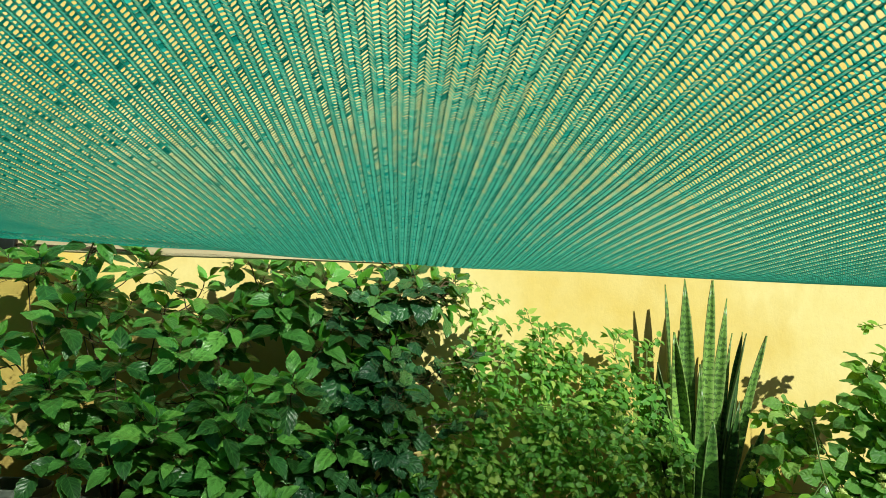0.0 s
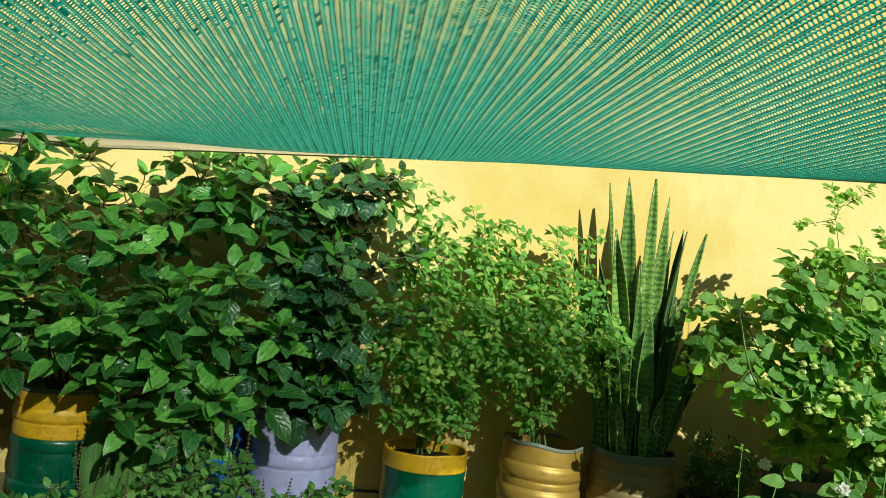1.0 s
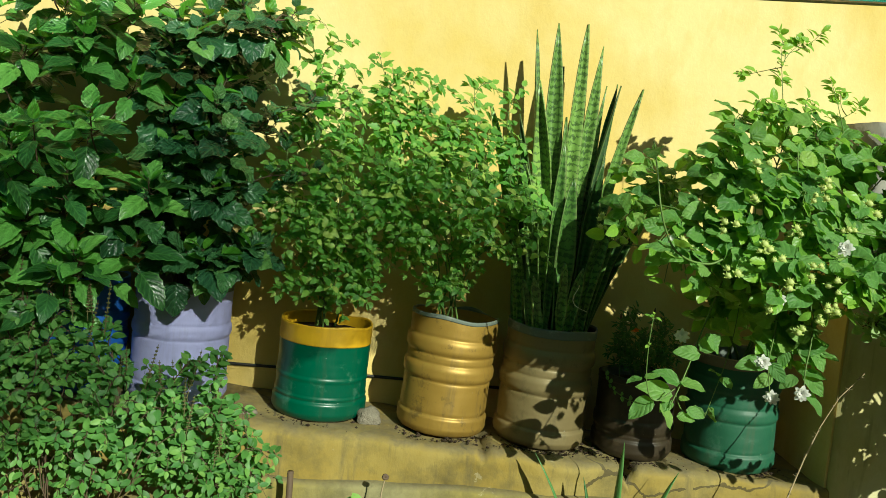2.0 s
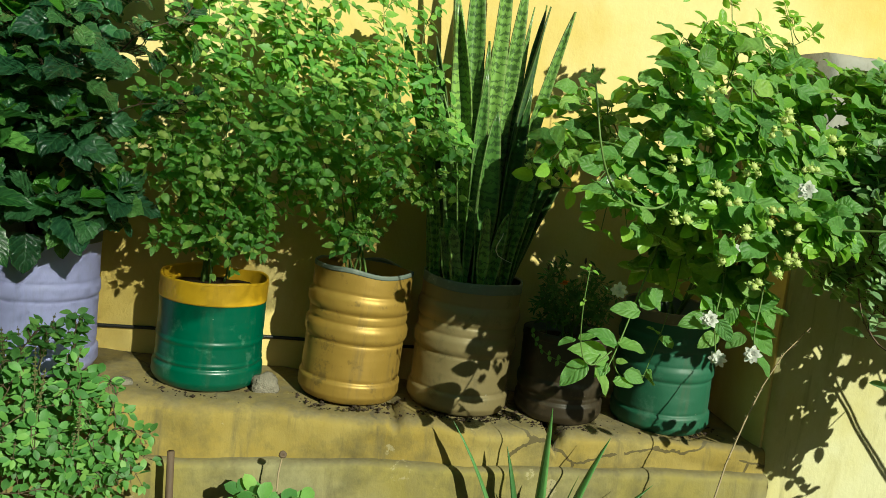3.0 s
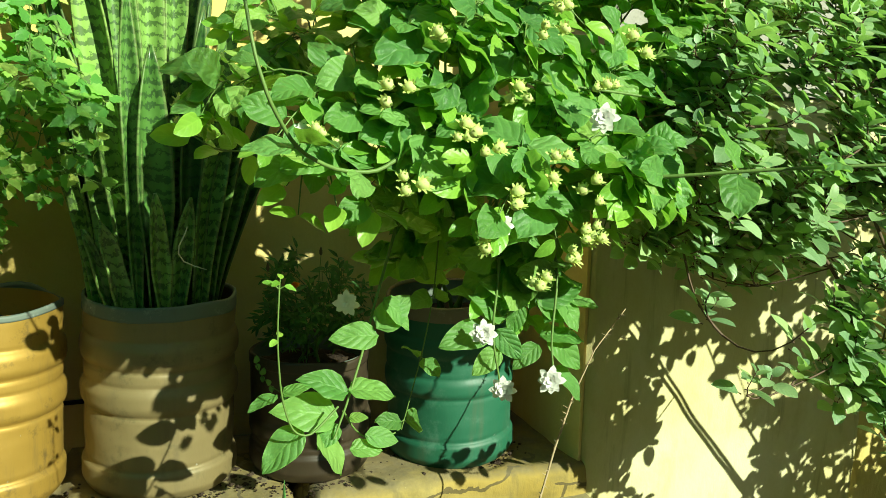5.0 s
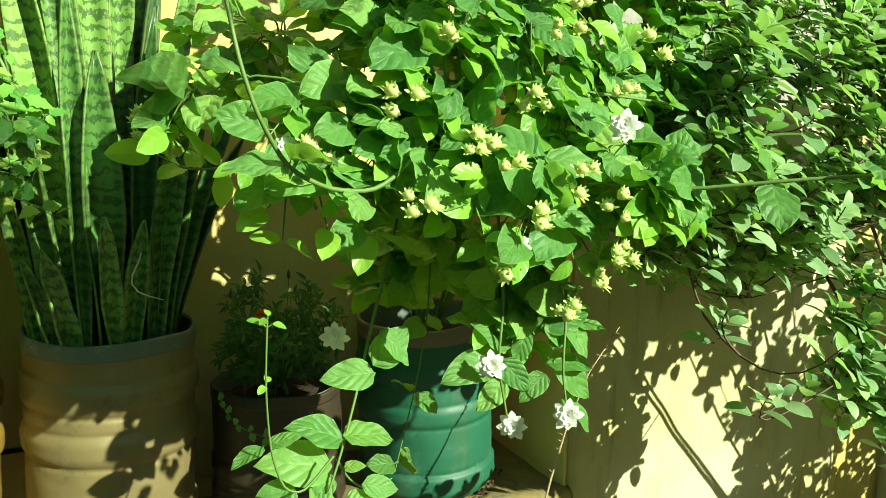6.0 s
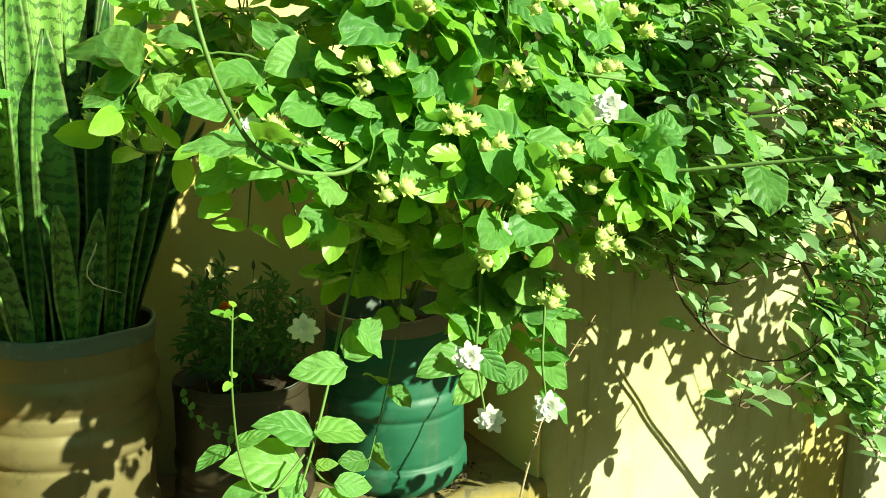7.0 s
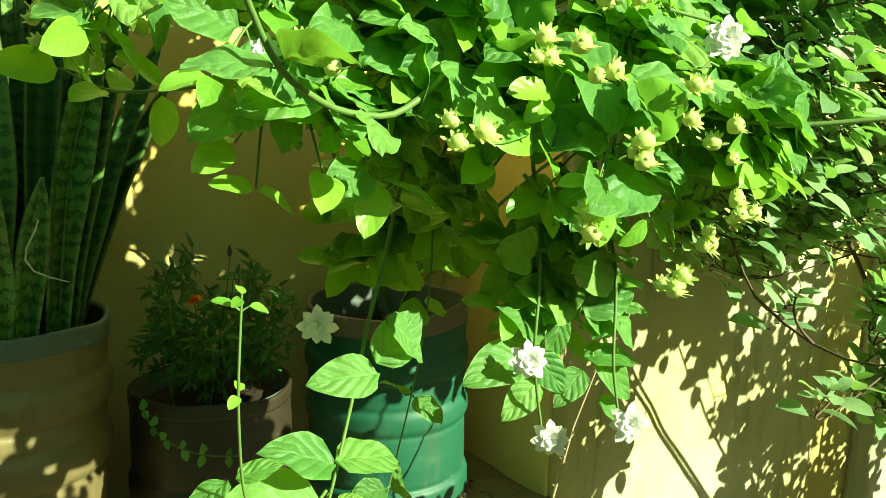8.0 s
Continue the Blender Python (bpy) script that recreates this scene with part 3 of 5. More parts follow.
def net_material():
    m = Nodes("green_knitted_net", 0.5, 0, 0.4)
    uv = m.node("ShaderNodeSeparateXYZ", Vector=m.coords("UV"))
    u, v = uv, uv.node.outputs[1]
    flat = m.coords("UV")
    wob = m.noise(9, 3, 0.6, flat)
    fu = m.math("FRACT", m.math("ADD", m.math("DIVIDE", u, NET_WALE), m.math("MULTIPLY", m.math("SUBTRACT", wob, 0.5), 0.1)))
    tight = m.noise(75, 4, 0.7, flat, (1, 0.7, 1))
    shake = m.noise(220, 2, 0.6, flat)
    # two columns of eyelets in each wale: an even one and a slanting one that closes in patches
    slant = m.math("MULTIPLY", m.math("ABSOLUTE", m.math("SUBTRACT", m.math("MULTIPLY", fu, 2.0), 1.0)), 0.35)
    rows = m.math("ADD", m.math("DIVIDE", v, NET_ROW), slant)
    row_a = m.math("FRACT", m.math("ADD", rows, m.math("MULTIPLY", m.math("SUBTRACT", shake, 0.5), 0.5)))
    row_b = m.math("FRACT", m.math("ADD", rows, m.math("MULTIPLY", shake, 0.5)))
    stitch = m.node("ShaderNodeCombineXYZ", _0=m.math("FLOOR", m.math("DIVIDE", u, NET_WALE)), _1=m.math("FLOOR", rows))
    luck_a = m.node("ShaderNodeTexWhiteNoise", Vector=stitch)
    luck_b = m.node("ShaderNodeTexWhiteNoise", Vector=m.node("ShaderNodeVectorMath", settings={"operation": "ADD"}, _0=stitch, _1=(0.5, 0.25, 7.0)))
    def eyelet(centre, row, half_width, half_length, luck, least):
        """Rounded opening in the stitches whose luck is high enough."""
        across = m.math("DIVIDE", m.math("SUBTRACT", fu, centre), half_width)
        along = m.math("DIVIDE", m.math("SUBTRACT", row, 0.5), half_length)
        inside = m.math("LESS_THAN", m.math("ADD", m.math("MULTIPLY", across, across), m.math("MULTIPLY", along, along)), 1.0)
        return m.math("MULTIPLY", inside, m.math("GREATER_THAN", m.math("ADD", luck, m.math("MULTIPLY", tight, 0.5)), least))

    eye_a = eyelet(0.28, row_a, m.math("ADD", 0.24, m.math("MULTIPLY", luck_b, 0.08)), m.math("ADD", 0.32, m.math("MULTIPLY", luck_b, 0.10)), luck_a, 0.20)
    eye_b = eyelet(0.76, row_b, m.math("ADD", 0.19, m.math("MULTIPLY", luck_a, 0.08)), m.math("ADD", 0.28, m.math("MULTIPLY", luck_a, 0.12)), luck_b, 0.34)
    hole = m.math("MAXIMUM", eye_a, eye_b)
    grain = m.noise(210, 4, 0.8, flat, (1, 0.6, 1))
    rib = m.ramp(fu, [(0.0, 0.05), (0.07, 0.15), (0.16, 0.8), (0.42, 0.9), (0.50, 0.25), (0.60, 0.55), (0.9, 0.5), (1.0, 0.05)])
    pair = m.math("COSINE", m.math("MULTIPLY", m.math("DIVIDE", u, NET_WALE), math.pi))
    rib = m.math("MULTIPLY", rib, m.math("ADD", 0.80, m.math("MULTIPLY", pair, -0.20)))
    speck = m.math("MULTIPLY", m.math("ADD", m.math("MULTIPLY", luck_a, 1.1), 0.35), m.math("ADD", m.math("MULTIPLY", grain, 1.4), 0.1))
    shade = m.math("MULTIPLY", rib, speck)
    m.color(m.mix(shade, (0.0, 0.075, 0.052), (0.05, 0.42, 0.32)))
    m.bump(m.math("ADD", rib, m.math("MULTIPLY", row_a, 0.4)), 0.7, 0.004)
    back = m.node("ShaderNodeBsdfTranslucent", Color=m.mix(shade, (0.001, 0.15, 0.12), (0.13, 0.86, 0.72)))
    cloth = m.node("ShaderNodeMixShader", _0=0.93, _1=m.bsdf.outputs[0], _2=back)
    m.put(m.out.inputs[0], m.node("ShaderNodeMixShader", _0=hole, _1=cloth, _2=m.node("ShaderNodeBsdfTransparent")))
    return m.mat


def build_net():
    thing = empty("shade_net", (0, 0, 0), "green knitted shade net stretched low over the garden", "shade net")
    nx, ny = 1860, 36
    verts, faces, uvs = [], [], []
    for i in range(nx + 1):
        wale = -1.75 + 3.25 * i / nx
        for j in range(ny + 1):
            q = j / ny
            x = wale - 0.08
            e = net_edge(x) + 0.006 * math.sin(x * 9)
            y = 0.05 + (e - 0.05) * q
            x = wale - 0.053 * y
            verts.append((x, y, net_z(x, y) + net_wave(x, y) * min(1.0, 9 * (1 - q))))
            uvs.append((wale, y))
    # the right-hand side runs slanting back from the tied corner
    for i in range(nx):
        for j in range(ny):
            k = i * (ny + 1) + j
            if verts[k][0] < 0.13 + 1.25 * j / ny:
                faces.append((k, k + ny + 1, k + ny + 2, k + 1))
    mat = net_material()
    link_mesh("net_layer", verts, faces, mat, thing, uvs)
    # the yarn of each row stands proud of the sheet, so that the eyelets close at a slanting view
    yarn, quads, n = [], [], 0
    for r in range(int(0.1 / NET_ROW), int(1.95 / NET_ROW)):
        first = n
        for k in range(-150 * 2, 125 * 2):
            y = (r - 0.35 * (k % 2 == 0)) * NET_ROW
            x = 0.5 * k * NET_WALE - 0.053 * y
            q = (y - 0.05) / (net_edge(x) - 0.05)
            if x < -1.75 or q > 0.995 or x > 0.13 + 1.25 * q:
                if n > first:
                    break
                continue
            z = net_z(x, y) + net_wave(x, y)
            h = (0.0016 + 0.0008 * noise.noise((x * 70, y * 70, 3.0))) * (1 + 2.2 * max(0.0, q - 0.6))
            yarn += [(x, y, z), (x, y - 0.5 * h, z + h)]
            if n > first:
                quads.append((n - 2, n, n + 1, n - 1))
            n += 2
    # and the ribs between the columns of eyelets stand proud along the cloth
    for k in range(-150 * 2, 125 * 2):
        first = n
        for r in range(96):
            y = 0.08 + 2.0 * r / 95
            x = (0.5 * k + 0.01) * NET_WALE - 0.053 * y
            q = (y - 0.05) / (net_edge(x) - 0.05)
            if x < -1.75 or q > 0.97 or x > 0.13 + 1.25 * q:
                continue
            z = net_z(x, y) + net_wave(x, y) - 0.0004
            h = 0.0017 + 0.0008 * noise.noise((x * 60, y * 60, 8.0))
            yarn += [(x, y, z), (x + 0.0003, y, z + h)]
            if n > first:
                quads.append((n - 2, n, n + 1, n - 1))
            n += 2
    tagged(link_mesh("knitted_yarn", yarn, quads, yarn_material(), thing), kind="stuff")


build_net()


# ---- pots: cut-down water jars, painted ----
def jar(x, y, r, h, layers, label, rings=(0.52, 0.70), tilt=(0, 0, 0), seed=0, soil=0.05, wave=0.004, bulge=0.034, inner=None, ring_w=0.017):
    """layers: (share of the height where it starts, name, material), from the bottom up."""
    z0 = ledge_z(x) + 0.004
    thing = empty("pot", (x, y, z0), label, "pot", "painted jar pots on the ledge")
    thing.rotation_euler = [radians(a) for a in tilt]

    def radius(s):
        k = 0.958
        z = s * h
        if z < 0.068:
            k = 0.86 + 0.14 * min(1, z / 0.022) ** 0.5 if z < 0.022 else 1.0 - 0.004 * (z - 0.022) / 0.03 if z < 0.052 else 0.996 - 0.052 * min(1, (z - 0.052) / 0.008) if z < 0.060 else 0.944 + 0.014 * (z - 0.060) / 0.008
        for c in rings:
            d = (z - c * h) / ring_w
            k += bulge * math.exp(-d ** 4) - bulge * 0.32 * math.exp(-((d - 1.30) ** 2) * 30) - bulge * 0.42 * math.exp(-((d + 1.28) ** 2) * 30)
        return r * k

    seg = 44
    marks = [a for a, _, _ in layers] + [1.0]
    for (a, name, mat), b in zip(layers, marks[1:]):
        n = max(3, int((b - a) * h / 0.0035))
        prof = [(radius(a + (b - a) * i / n) + (0.0012 if a > 0 else 0), (a + (b - a) * i / n) * h) for i in range(n + 1)]
        if a == 0:
            prof = [(0.001, 0.004), (r * 0.6, 0.0)] + prof
        else:
            prof = [(radius(a) - 0.003, a * h)] + prof
        if b == 1.0:
            prof += [(radius(1) - 0.002, h + 0.002), (radius(1) - 0.005, h), (radius(1) - 0.006, h - 0.004)]
        v, f = lathe(prof, seg, 0.009, seed)
        v = [(p[0] * q, p[1] * q, p[2]) for p, q in ((p, 1 + 0.010 * noise.noise((p[0] * 16 + seed, p[1] * 16, p[2] * 20)) + 0.005 * noise.noise((p[0] * 50, p[1] * 50 + seed, p[2] * 70))) for p in v)]
        v = [(p[0], p[1], p[2] + (wave * noise.noise((p[0] * 9 + seed, p[1] * 9, 2)) * 2.2 * max(0, (p[2] / h - 0.75) * 4))) for p in v]
        link_mesh(name, v, f, mat, thing)
    v, f = lathe([(radius(1) - 0.0062 - 0.0015 * i, h - 0.003 - 0.02 * i) for i in range(6)], seg, 0.009, seed)
    link_mesh("inner_wall", v, f, inner or P_RIM, thing)
    v, f = lathe([(0.0005, h - soil + 0.012), (r * 0.4, h - soil + 0.008), (r * 0.70, h - soil), (r * 0.92, h - soil - 0.006)], 36, 0.02, seed + 3)
    v = [(p[0], p[1], p[2] + 0.008 * noise.noise((p[0] * 40, p[1] * 40, seed))) for p in v]
    link_mesh("soil", v, f, SOIL, thing)
    return thing


jar(-1.36, 2.69, 0.140, 0.33, [(0, "body", P_GREY), (0.93, "rim", P_RIM)], "grey painted jar pot beside the yellow one", seed=1)
jar(-1.01, 2.70, 0.142, 0.345, [(0, "body", P_GREEN), (0.56, "band", P_YELLOW), (0.965, "rim", P_RIM)], "jar pot painted green below and yellow above", (0.50, 0.76), tilt=(0, 1, 0), seed=2)
jar(-0.55, 2.69, 0.140, 0.33, [(0, "body", P_BLUE), (0.94, "rim", P_BLUE)], "bright blue painted jar pot half hidden by basil", (0.45, 0.66), seed=3)
jar(-0.255, 2.69, 0.144, 0.352, [(0, "body", P_LAV), (0.93, "rim", P_RIM)], "pale lavender painted jar pot with grey rim", (0.60,), tilt=(0, 1, 0), seed=4, bulge=0.03)
jar(0.167, 2.70, 0.142, 0.278, [(0, "body", P_GREEN), (0.80, "band", P_YELLOW)], "short green jar pot with a yellow rim band", (0.44, 0.24), tilt=(0, 1.5, 0), seed=5, soil=0.03, bulge=0.016, inner=P_YELLOW, ring_w=0.006)
jar(0.54, 2.685, 0.137, 0.348, [(0, "body", P_GOLD), (0.972, "rim", P_RIM)], "gold painted ribbed jar pot with a thin grey cut rim", (0.53, 0.75), tilt=(-1, 3, 0), seed=6, wave=0.006, bulge=0.046, inner=P_GOLD, ring_w=0.020)
jar(0.842, 2.68, 0.140, 0.357, [(0, "body", P_BROWN), (0.93, "rim", P_RIM)], "dull bronze ribbed jar pot with a green-grey rim", (0.52, 0.75), tilt=(0, 2, 0), seed=7, bulge=0.046, inner=P_DARK, ring_w=0.021)
jar(1.13, 2.665, 0.122, 0.240, [(0, "body", P_DARK), (0.92, "rim", P_DARK)], "small dark brown pot in the shade", (0.40,), seed=8, soil=0.03)
jar(1.437, 2.665, 0.139, 0.345, [(0, "body", P_TEAL), (0.91, "rim", P_WORN)], "faded teal green jar pot with a worn brown rim", (0.50, 0.74), tilt=(0, -1, 0), seed=9)


# ---- hibiscus ----
HIB = [leaf_data("hibiscus_leaf", L_HIB, dict(length=1, width=0.56, rows=12, cols=4, a=0.6, b=1.0, bend=0.45 + 0.2 * i, fold=0.22, teeth=0.06, ripple=0.03, seed=i)) for i in range(3)]
HIB_DARK = [leaf_data("hibiscus_leaf", L_HIB_DARK, dict(length=1, width=0.76, rows=12, cols=4, a=0.5, b=0.85, bend=0.6 + 0.2 * i, fold=0.15, teeth=0.07, ripple=0.08, seed=i)) for i in range(3)]
HIB_YOUNG = [leaf_data("hibiscus_leaf", L_HIB_YOUNG, dict(length=1, width=0.54, rows=12, cols=2, a=0.6, b=1.0, bend=0.3, fold=0.35, teeth=0.05, seed=i)) for i in range(2)]


def hibiscus(base, volumes, count, label, meshes, seed, size, extra=(), tops=7):
    thing = empty("hibiscus_shrub", base, label, "shrub", "hibiscus shrubs in pots")
    leaves = Leaves(thing, meshes, HIB_YOUNG)
    s = Shrub(thing, seed, S_WOOD, leaves.put, 0.9, 0.8, 0.4, 0.35)
    rng = s.rng
    c0, r0 = volumes[0]
    s.main(base, [in_ellipsoid(rng, c0, [q * 0.75 for q in r0], 0.2, -0.2) for _ in range(tops)], 0.007)
    total = sum(q[1][0] * q[1][2] for q in volumes)
    for c, r in volumes:
        for _ in range(round(count * r[0] * r[2] / total)):
            outer = rng.random() < 0.48
            t = in_ellipsoid(rng, c, r if outer else [q * 0.62 for q in r], 0.84 if outer else 0.2)
            if outer and t.y > c[1] + 0.2 * r[1]:
                t.y = 2 * c[1] - t.y
            s.rosette(t, size * rng.uniform(0.8, 1.1), rng.choice((6, 7, 8)), rng.choice((1, 2, 3)), nod=94, sunward=0.95)
    for target in extra:
        s.shoot(Vector(target) - Vector((0, 0, 0.04)), 0.05, size * 0.8, "spiral", 0.022, 0.1, 0.45, 0.0026)
        s.rosette(target, size * 0.8, 6, 1)
    s.done().matrix_basis = Matrix.Translation(-thing.location)
    leaves.done()


hibiscus((-1.01, 2.70, ledge_z(-1.01) + 0.30), [((-1.08, 2.50, 1.29), (0.38, 0.24, 0.28)), ((-1.12, 2.60, 1.54), (0.38, 0.16, 0.18)), ((-1.6, 2.55, 1.3), (0.3, 0.2, 0.34))], 84,
         "leafy green hibiscus shrub in the yellow-green pot", HIB, 11, 0.096, [(-0.96, 2.18, 1.70), (-1.0, 2.3, 1.66), (-1.3, 2.55, 1.62), (-1.45, 2.5, 1.5), (-0.9, 2.62, 1.6)])
hibiscus((-0.55, 2.69, ledge_z(-0.55) + 0.29), [((-0.58, 2.44, 1.16), (0.32, 0.22, 0.34)), ((-0.55, 2.60, 1.56), (0.32, 0.16, 0.21)), ((-0.66, 2.50, 0.95), (0.18, 0.10, 0.07))], 82,
         "dense green hibiscus shrub in the blue pot", HIB, 12, 0.096, [(-0.70, 2.6, 1.70), (-0.42, 2.62, 1.70), (-0.3, 2.66, 1.68)])
hibiscus((-0.255, 2.69, ledge_z(-0.255) + 0.31), [((-0.20, 2.53, 1.20), (0.22, 0.17, 0.25)), ((-0.15, 2.62, 1.50), (0.19, 0.14, 0.22)), ((-0.14, 2.56, 1.02), (0.20, 0.08, 0.08))], 50,
         "hibiscus shrub with dark glossy crinkled leaves in the lavender pot", HIB_DARK, 13, 0.100, [(-0.19, 2.65, 1.72), (0.0, 2.55, 1.62), (0.10, 2.55, 1.45), (0.10, 2.52, 1.25), (0.02, 2.6, 1.68)])


# ---- soft small-leaved bushes in the green and gold pots ----
LAN = [blade(1, 0.58, 8, 2, 0.45, 1.0, 0.35 + 0.2 * i, 0.18, 0.14, 0.0, i) for i in range(3)]


def small_bush(name, base, volumes, count, label, category, shapes, leaf_mat, stem_mat, seed, size, spacing=0.022, tops=8, droop=-0.05, extra=(), sunward=2.0):
    thing = empty(name, base, label, category)
    fol = Foliage(shapes)
    s = Shrub(thing, seed, stem_mat, joined_leaves(fol), sunward, 0.8, 0.65, 0.3)
    rng = s.rng
    c0, r0 = volumes[0]
    s.main(base, [in_ellipsoid(rng, c0, [q * 0.7 for q in r0], 0.2, -0.3) for _ in range(tops)], 0.0035)
    total = sum(q[1][0] * q[1][2] for q in volumes)
    for c, r in volumes:
        for _ in range(round(count * r[0] * r[2] / total)):
            s.shoot(in_ellipsoid(rng, c, r, 0.35), spacing, size, "opposite", 0.006, droop, 0.2, 0.0013, False, 0.05)
    for target in extra:
        s.shoot(target, spacing, size, "opposite", 0.006, droop, 0.2, 0.0013, False, 0.05)
    for ob in (s.done(), fol.link("foliage", leaf_mat, thing)):
        ob.matrix_basis = Matrix.Translation(-thing.location)
    return thing


small_bush("leafy_bush", (0.167, 2.70, ledge_z(0.167) + 0.24), [((0.20, 2.60, 1.15), (0.27, 0.19, 0.24)), ((0.17, 2.62, 0.93), (0.16, 0.12, 0.12)), ((0.24, 2.66, 1.40), (0.24, 0.08, 0.13))], 290,
           "airy bush of small bright green toothed leaves", "bush", LAN, L_LAN, S_GREEN, 21, 0.036, extra=[(-0.02 + 0.017 * k, 2.66 + 0.05 * math.sin(k * 2.1), 1.62 - 0.007 * k + 0.08 * math.sin(k * 1.7)) for k in range(26)])
small_bush("leafy_bush", (0.54, 2.685, ledge_z(0.54) + 0.30), [((0.52, 2.57, 1.18), (0.28, 0.20, 0.18)), ((0.50, 2.64, 0.98), (0.12, 0.10, 0.10)), ((0.56, 2.64, 1.32), (0.20, 0.08, 0.11))], 275,
           "airy bush of small green leaves over dry straw stems", "bush", LAN, L_LAN, S_GREEN, 22, 0.036, extra=[(0.76, 2.5, 1.12), (0.78, 2.5, 1.05)] + [(0.35 + 0.016 * k, 2.68 + 0.05 * math.sin(k * 2.3), 1.47 + 0.07 * math.sin(k * 1.9)) for k in range(22)])


# ---- snake plant ----
def snake_plant():
    base = Vector((0.842, 2.68, ledge_z(0.842) + 0.31))
    thing = empty("snake_plant", base, "tall snake plant with banded upright sword leaves", "snake plant")
    rng = random.Random(31)
    # offset at the soil x, y; offset of the tip x, y; height; width; turn of the face
    tall = [(-0.05, 0.04, -0.121, 0.04, 0.923, 0.026, 0.9), (-0.03, 0.0, -0.062, 0.02, 0.944, 0.066, 0.15), (0.01, -0.01, 0.017, -0.02, 0.942, 0.058, 0.25), (0.02, 0.04, 0.037, 0.04, 0.867, 0.046, -0.3),
            (0.04, 0.02, 0.079, 0.02, 0.890, 0.050, 0.1), (0.05, 0.04, 0.107, 0.04, 0.779, 0.034, 0.6), (0.06, 0.02, 0.133, 0.02, 0.784, 0.040, -0.8), (0.055, 0.0, 0.140, 0.0, 0.779, 0.034, 0.7),
            (0.075, 0.02, 0.213, 0.02, 0.777, 0.042, 0.1), (-0.095, -0.02, -0.245, -0.02, 0.686, 0.048, -0.9), (-0.07, -0.05, -0.163, -0.06, 0.662, 0.036, -0.6), (-0.045, -0.06, -0.119, -0.08, 0.760, 0.070, -0.55),
            (-0.01, 0.06, -0.027, 0.06, 0.826, 0.036, 0.4), (-0.01, -0.05, -0.026, -0.06, 0.666, 0.034, -0.4), (-0.08, 0.0, -0.180, 0.0, 0.610, 0.034, 0.3), (0.005, -0.10, 0.005, -0.105, 0.490, 0.078, 0.0),
            (-0.030, -0.09, -0.030, -0.10, 0.600, 0.040, 0.2), (-0.075, -0.09, -0.135, -0.10, 0.520, 0.058, -0.25), (-0.11, -0.05, -0.170, -0.05, 0.440, 0.036, -0.3), (0.015, -0.12, 0.001, -0.13, 0.247, 0.040, 0.2),
            (-0.055, -0.115, -0.085, -0.13, 0.204, 0.048, 0.15), (-0.085, -0.105, -0.112, -0.12, 0.189, 0.032, -0.2), (0.035, -0.11, 0.060, -0.11, 0.237, 0.042, -0.15), (0.075, -0.08, 0.143, -0.07, 0.430, 0.056, 0.0),
            (0.095, -0.04, 0.232, -0.02, 0.420, 0.044, 0.2), (0.10, 0.0, 0.250, 0.02, 0.360, 0.040, 0.3), (0.085, -0.06, 0.185, -0.05, 0.480, 0.050, -0.2), (0.05, -0.07, 0.095, -0.08, 0.560, 0.050, 0.3), (-0.10, 0.02, -0.150, 0.03, 0.500, 0.040, 0.5)]
    for k in range(3):
        a = 0.5 + k * 1.0
        tall.append((0.06 * math.cos(a), 0.055 * math.sin(a), 0.15 * math.cos(a), 0.07 * math.sin(a), rng.uniform(0.38, 0.66), rng.uniform(0.040, 0.055), rng.uniform(-0.6, 0.6)))
    for bx, by, tx, ty, height, width, face in tall:
        length = height + 0.03
        reach = math.hypot(bx, by)
        bx, by = bx * min(1.0, 0.100 / reach), by * min(1.0, 0.100 / reach)
        rows, cols = 14, 6
        verts, faces, uvs = [], [], []
        twist = rng.uniform(-0.35, 0.35)
        face += rng.uniform(-0.35, 0.35)
        side = Vector((math.cos(face), math.sin(face), 0))
        for j in range(rows + 1):
            v = j / rows
            w = 0.40 * width * (0.42 + 0.58 * min(1, v / 0.5)) * (1 - max(0, (v - 0.64) / 0.36) ** 1.9) + 0.0012
            c = Vector((bx + (tx - bx) * (0.35 * v + 0.65 * v * v), by + (ty - by) * (0.35 * v + 0.65 * v * v), length * v - 0.03))
            a = twist * v
            s = Vector((side.x * math.cos(a) - side.y * math.sin(a), side.x * math.sin(a) + side.y * math.cos(a), 0))
            n = Vector((s.y, -s.x, 0))
            for i in range(cols + 1):
                q = 2 * i / cols - 1
                verts.append(c + s * (q * w * (1 - 0.18 * (1 - v))) - n * (w * 1.5 * (1 - q * q) * (1 - 0.45 * v)) + n * 0.004 * math.sin(v * 14 + bx * 90) * q)
                uvs.append((i / cols, v * length / 0.9))
        for j in range(rows):
            for i in range(cols):
                k = j * (cols + 1) + i
                faces.append((k, k + 1, k + cols + 2, k + cols + 1))
        ob = link_mesh("leaf", verts, faces, L_SNAKE, thing, uvs)
        mod = ob.modifiers.new("thickness", "SOLIDIFY")
        mod.thickness, mod.offset = 0.0035, 0
    curl = [Vector((x, 2.555 - 0.006 * math.sin(k), z)) - base for k, (x, z) in enumerate([(0.893, 0.986), (0.889, 0.976), (0.878, 0.954), (0.877, 0.940), (0.886, 0.925), (0.903, 0.916), (0.923, 0.909)])]
    v, f = tube(curl, [0.0009, 0.0012, 0.0013, 0.0013, 0.0012, 0.001, 0.0006], 5)
    tagged(link_mesh("dry_fibre", v, f, S_PALE, thing), "curled pale dry leaf fibre")
    return thing


snake_plant()


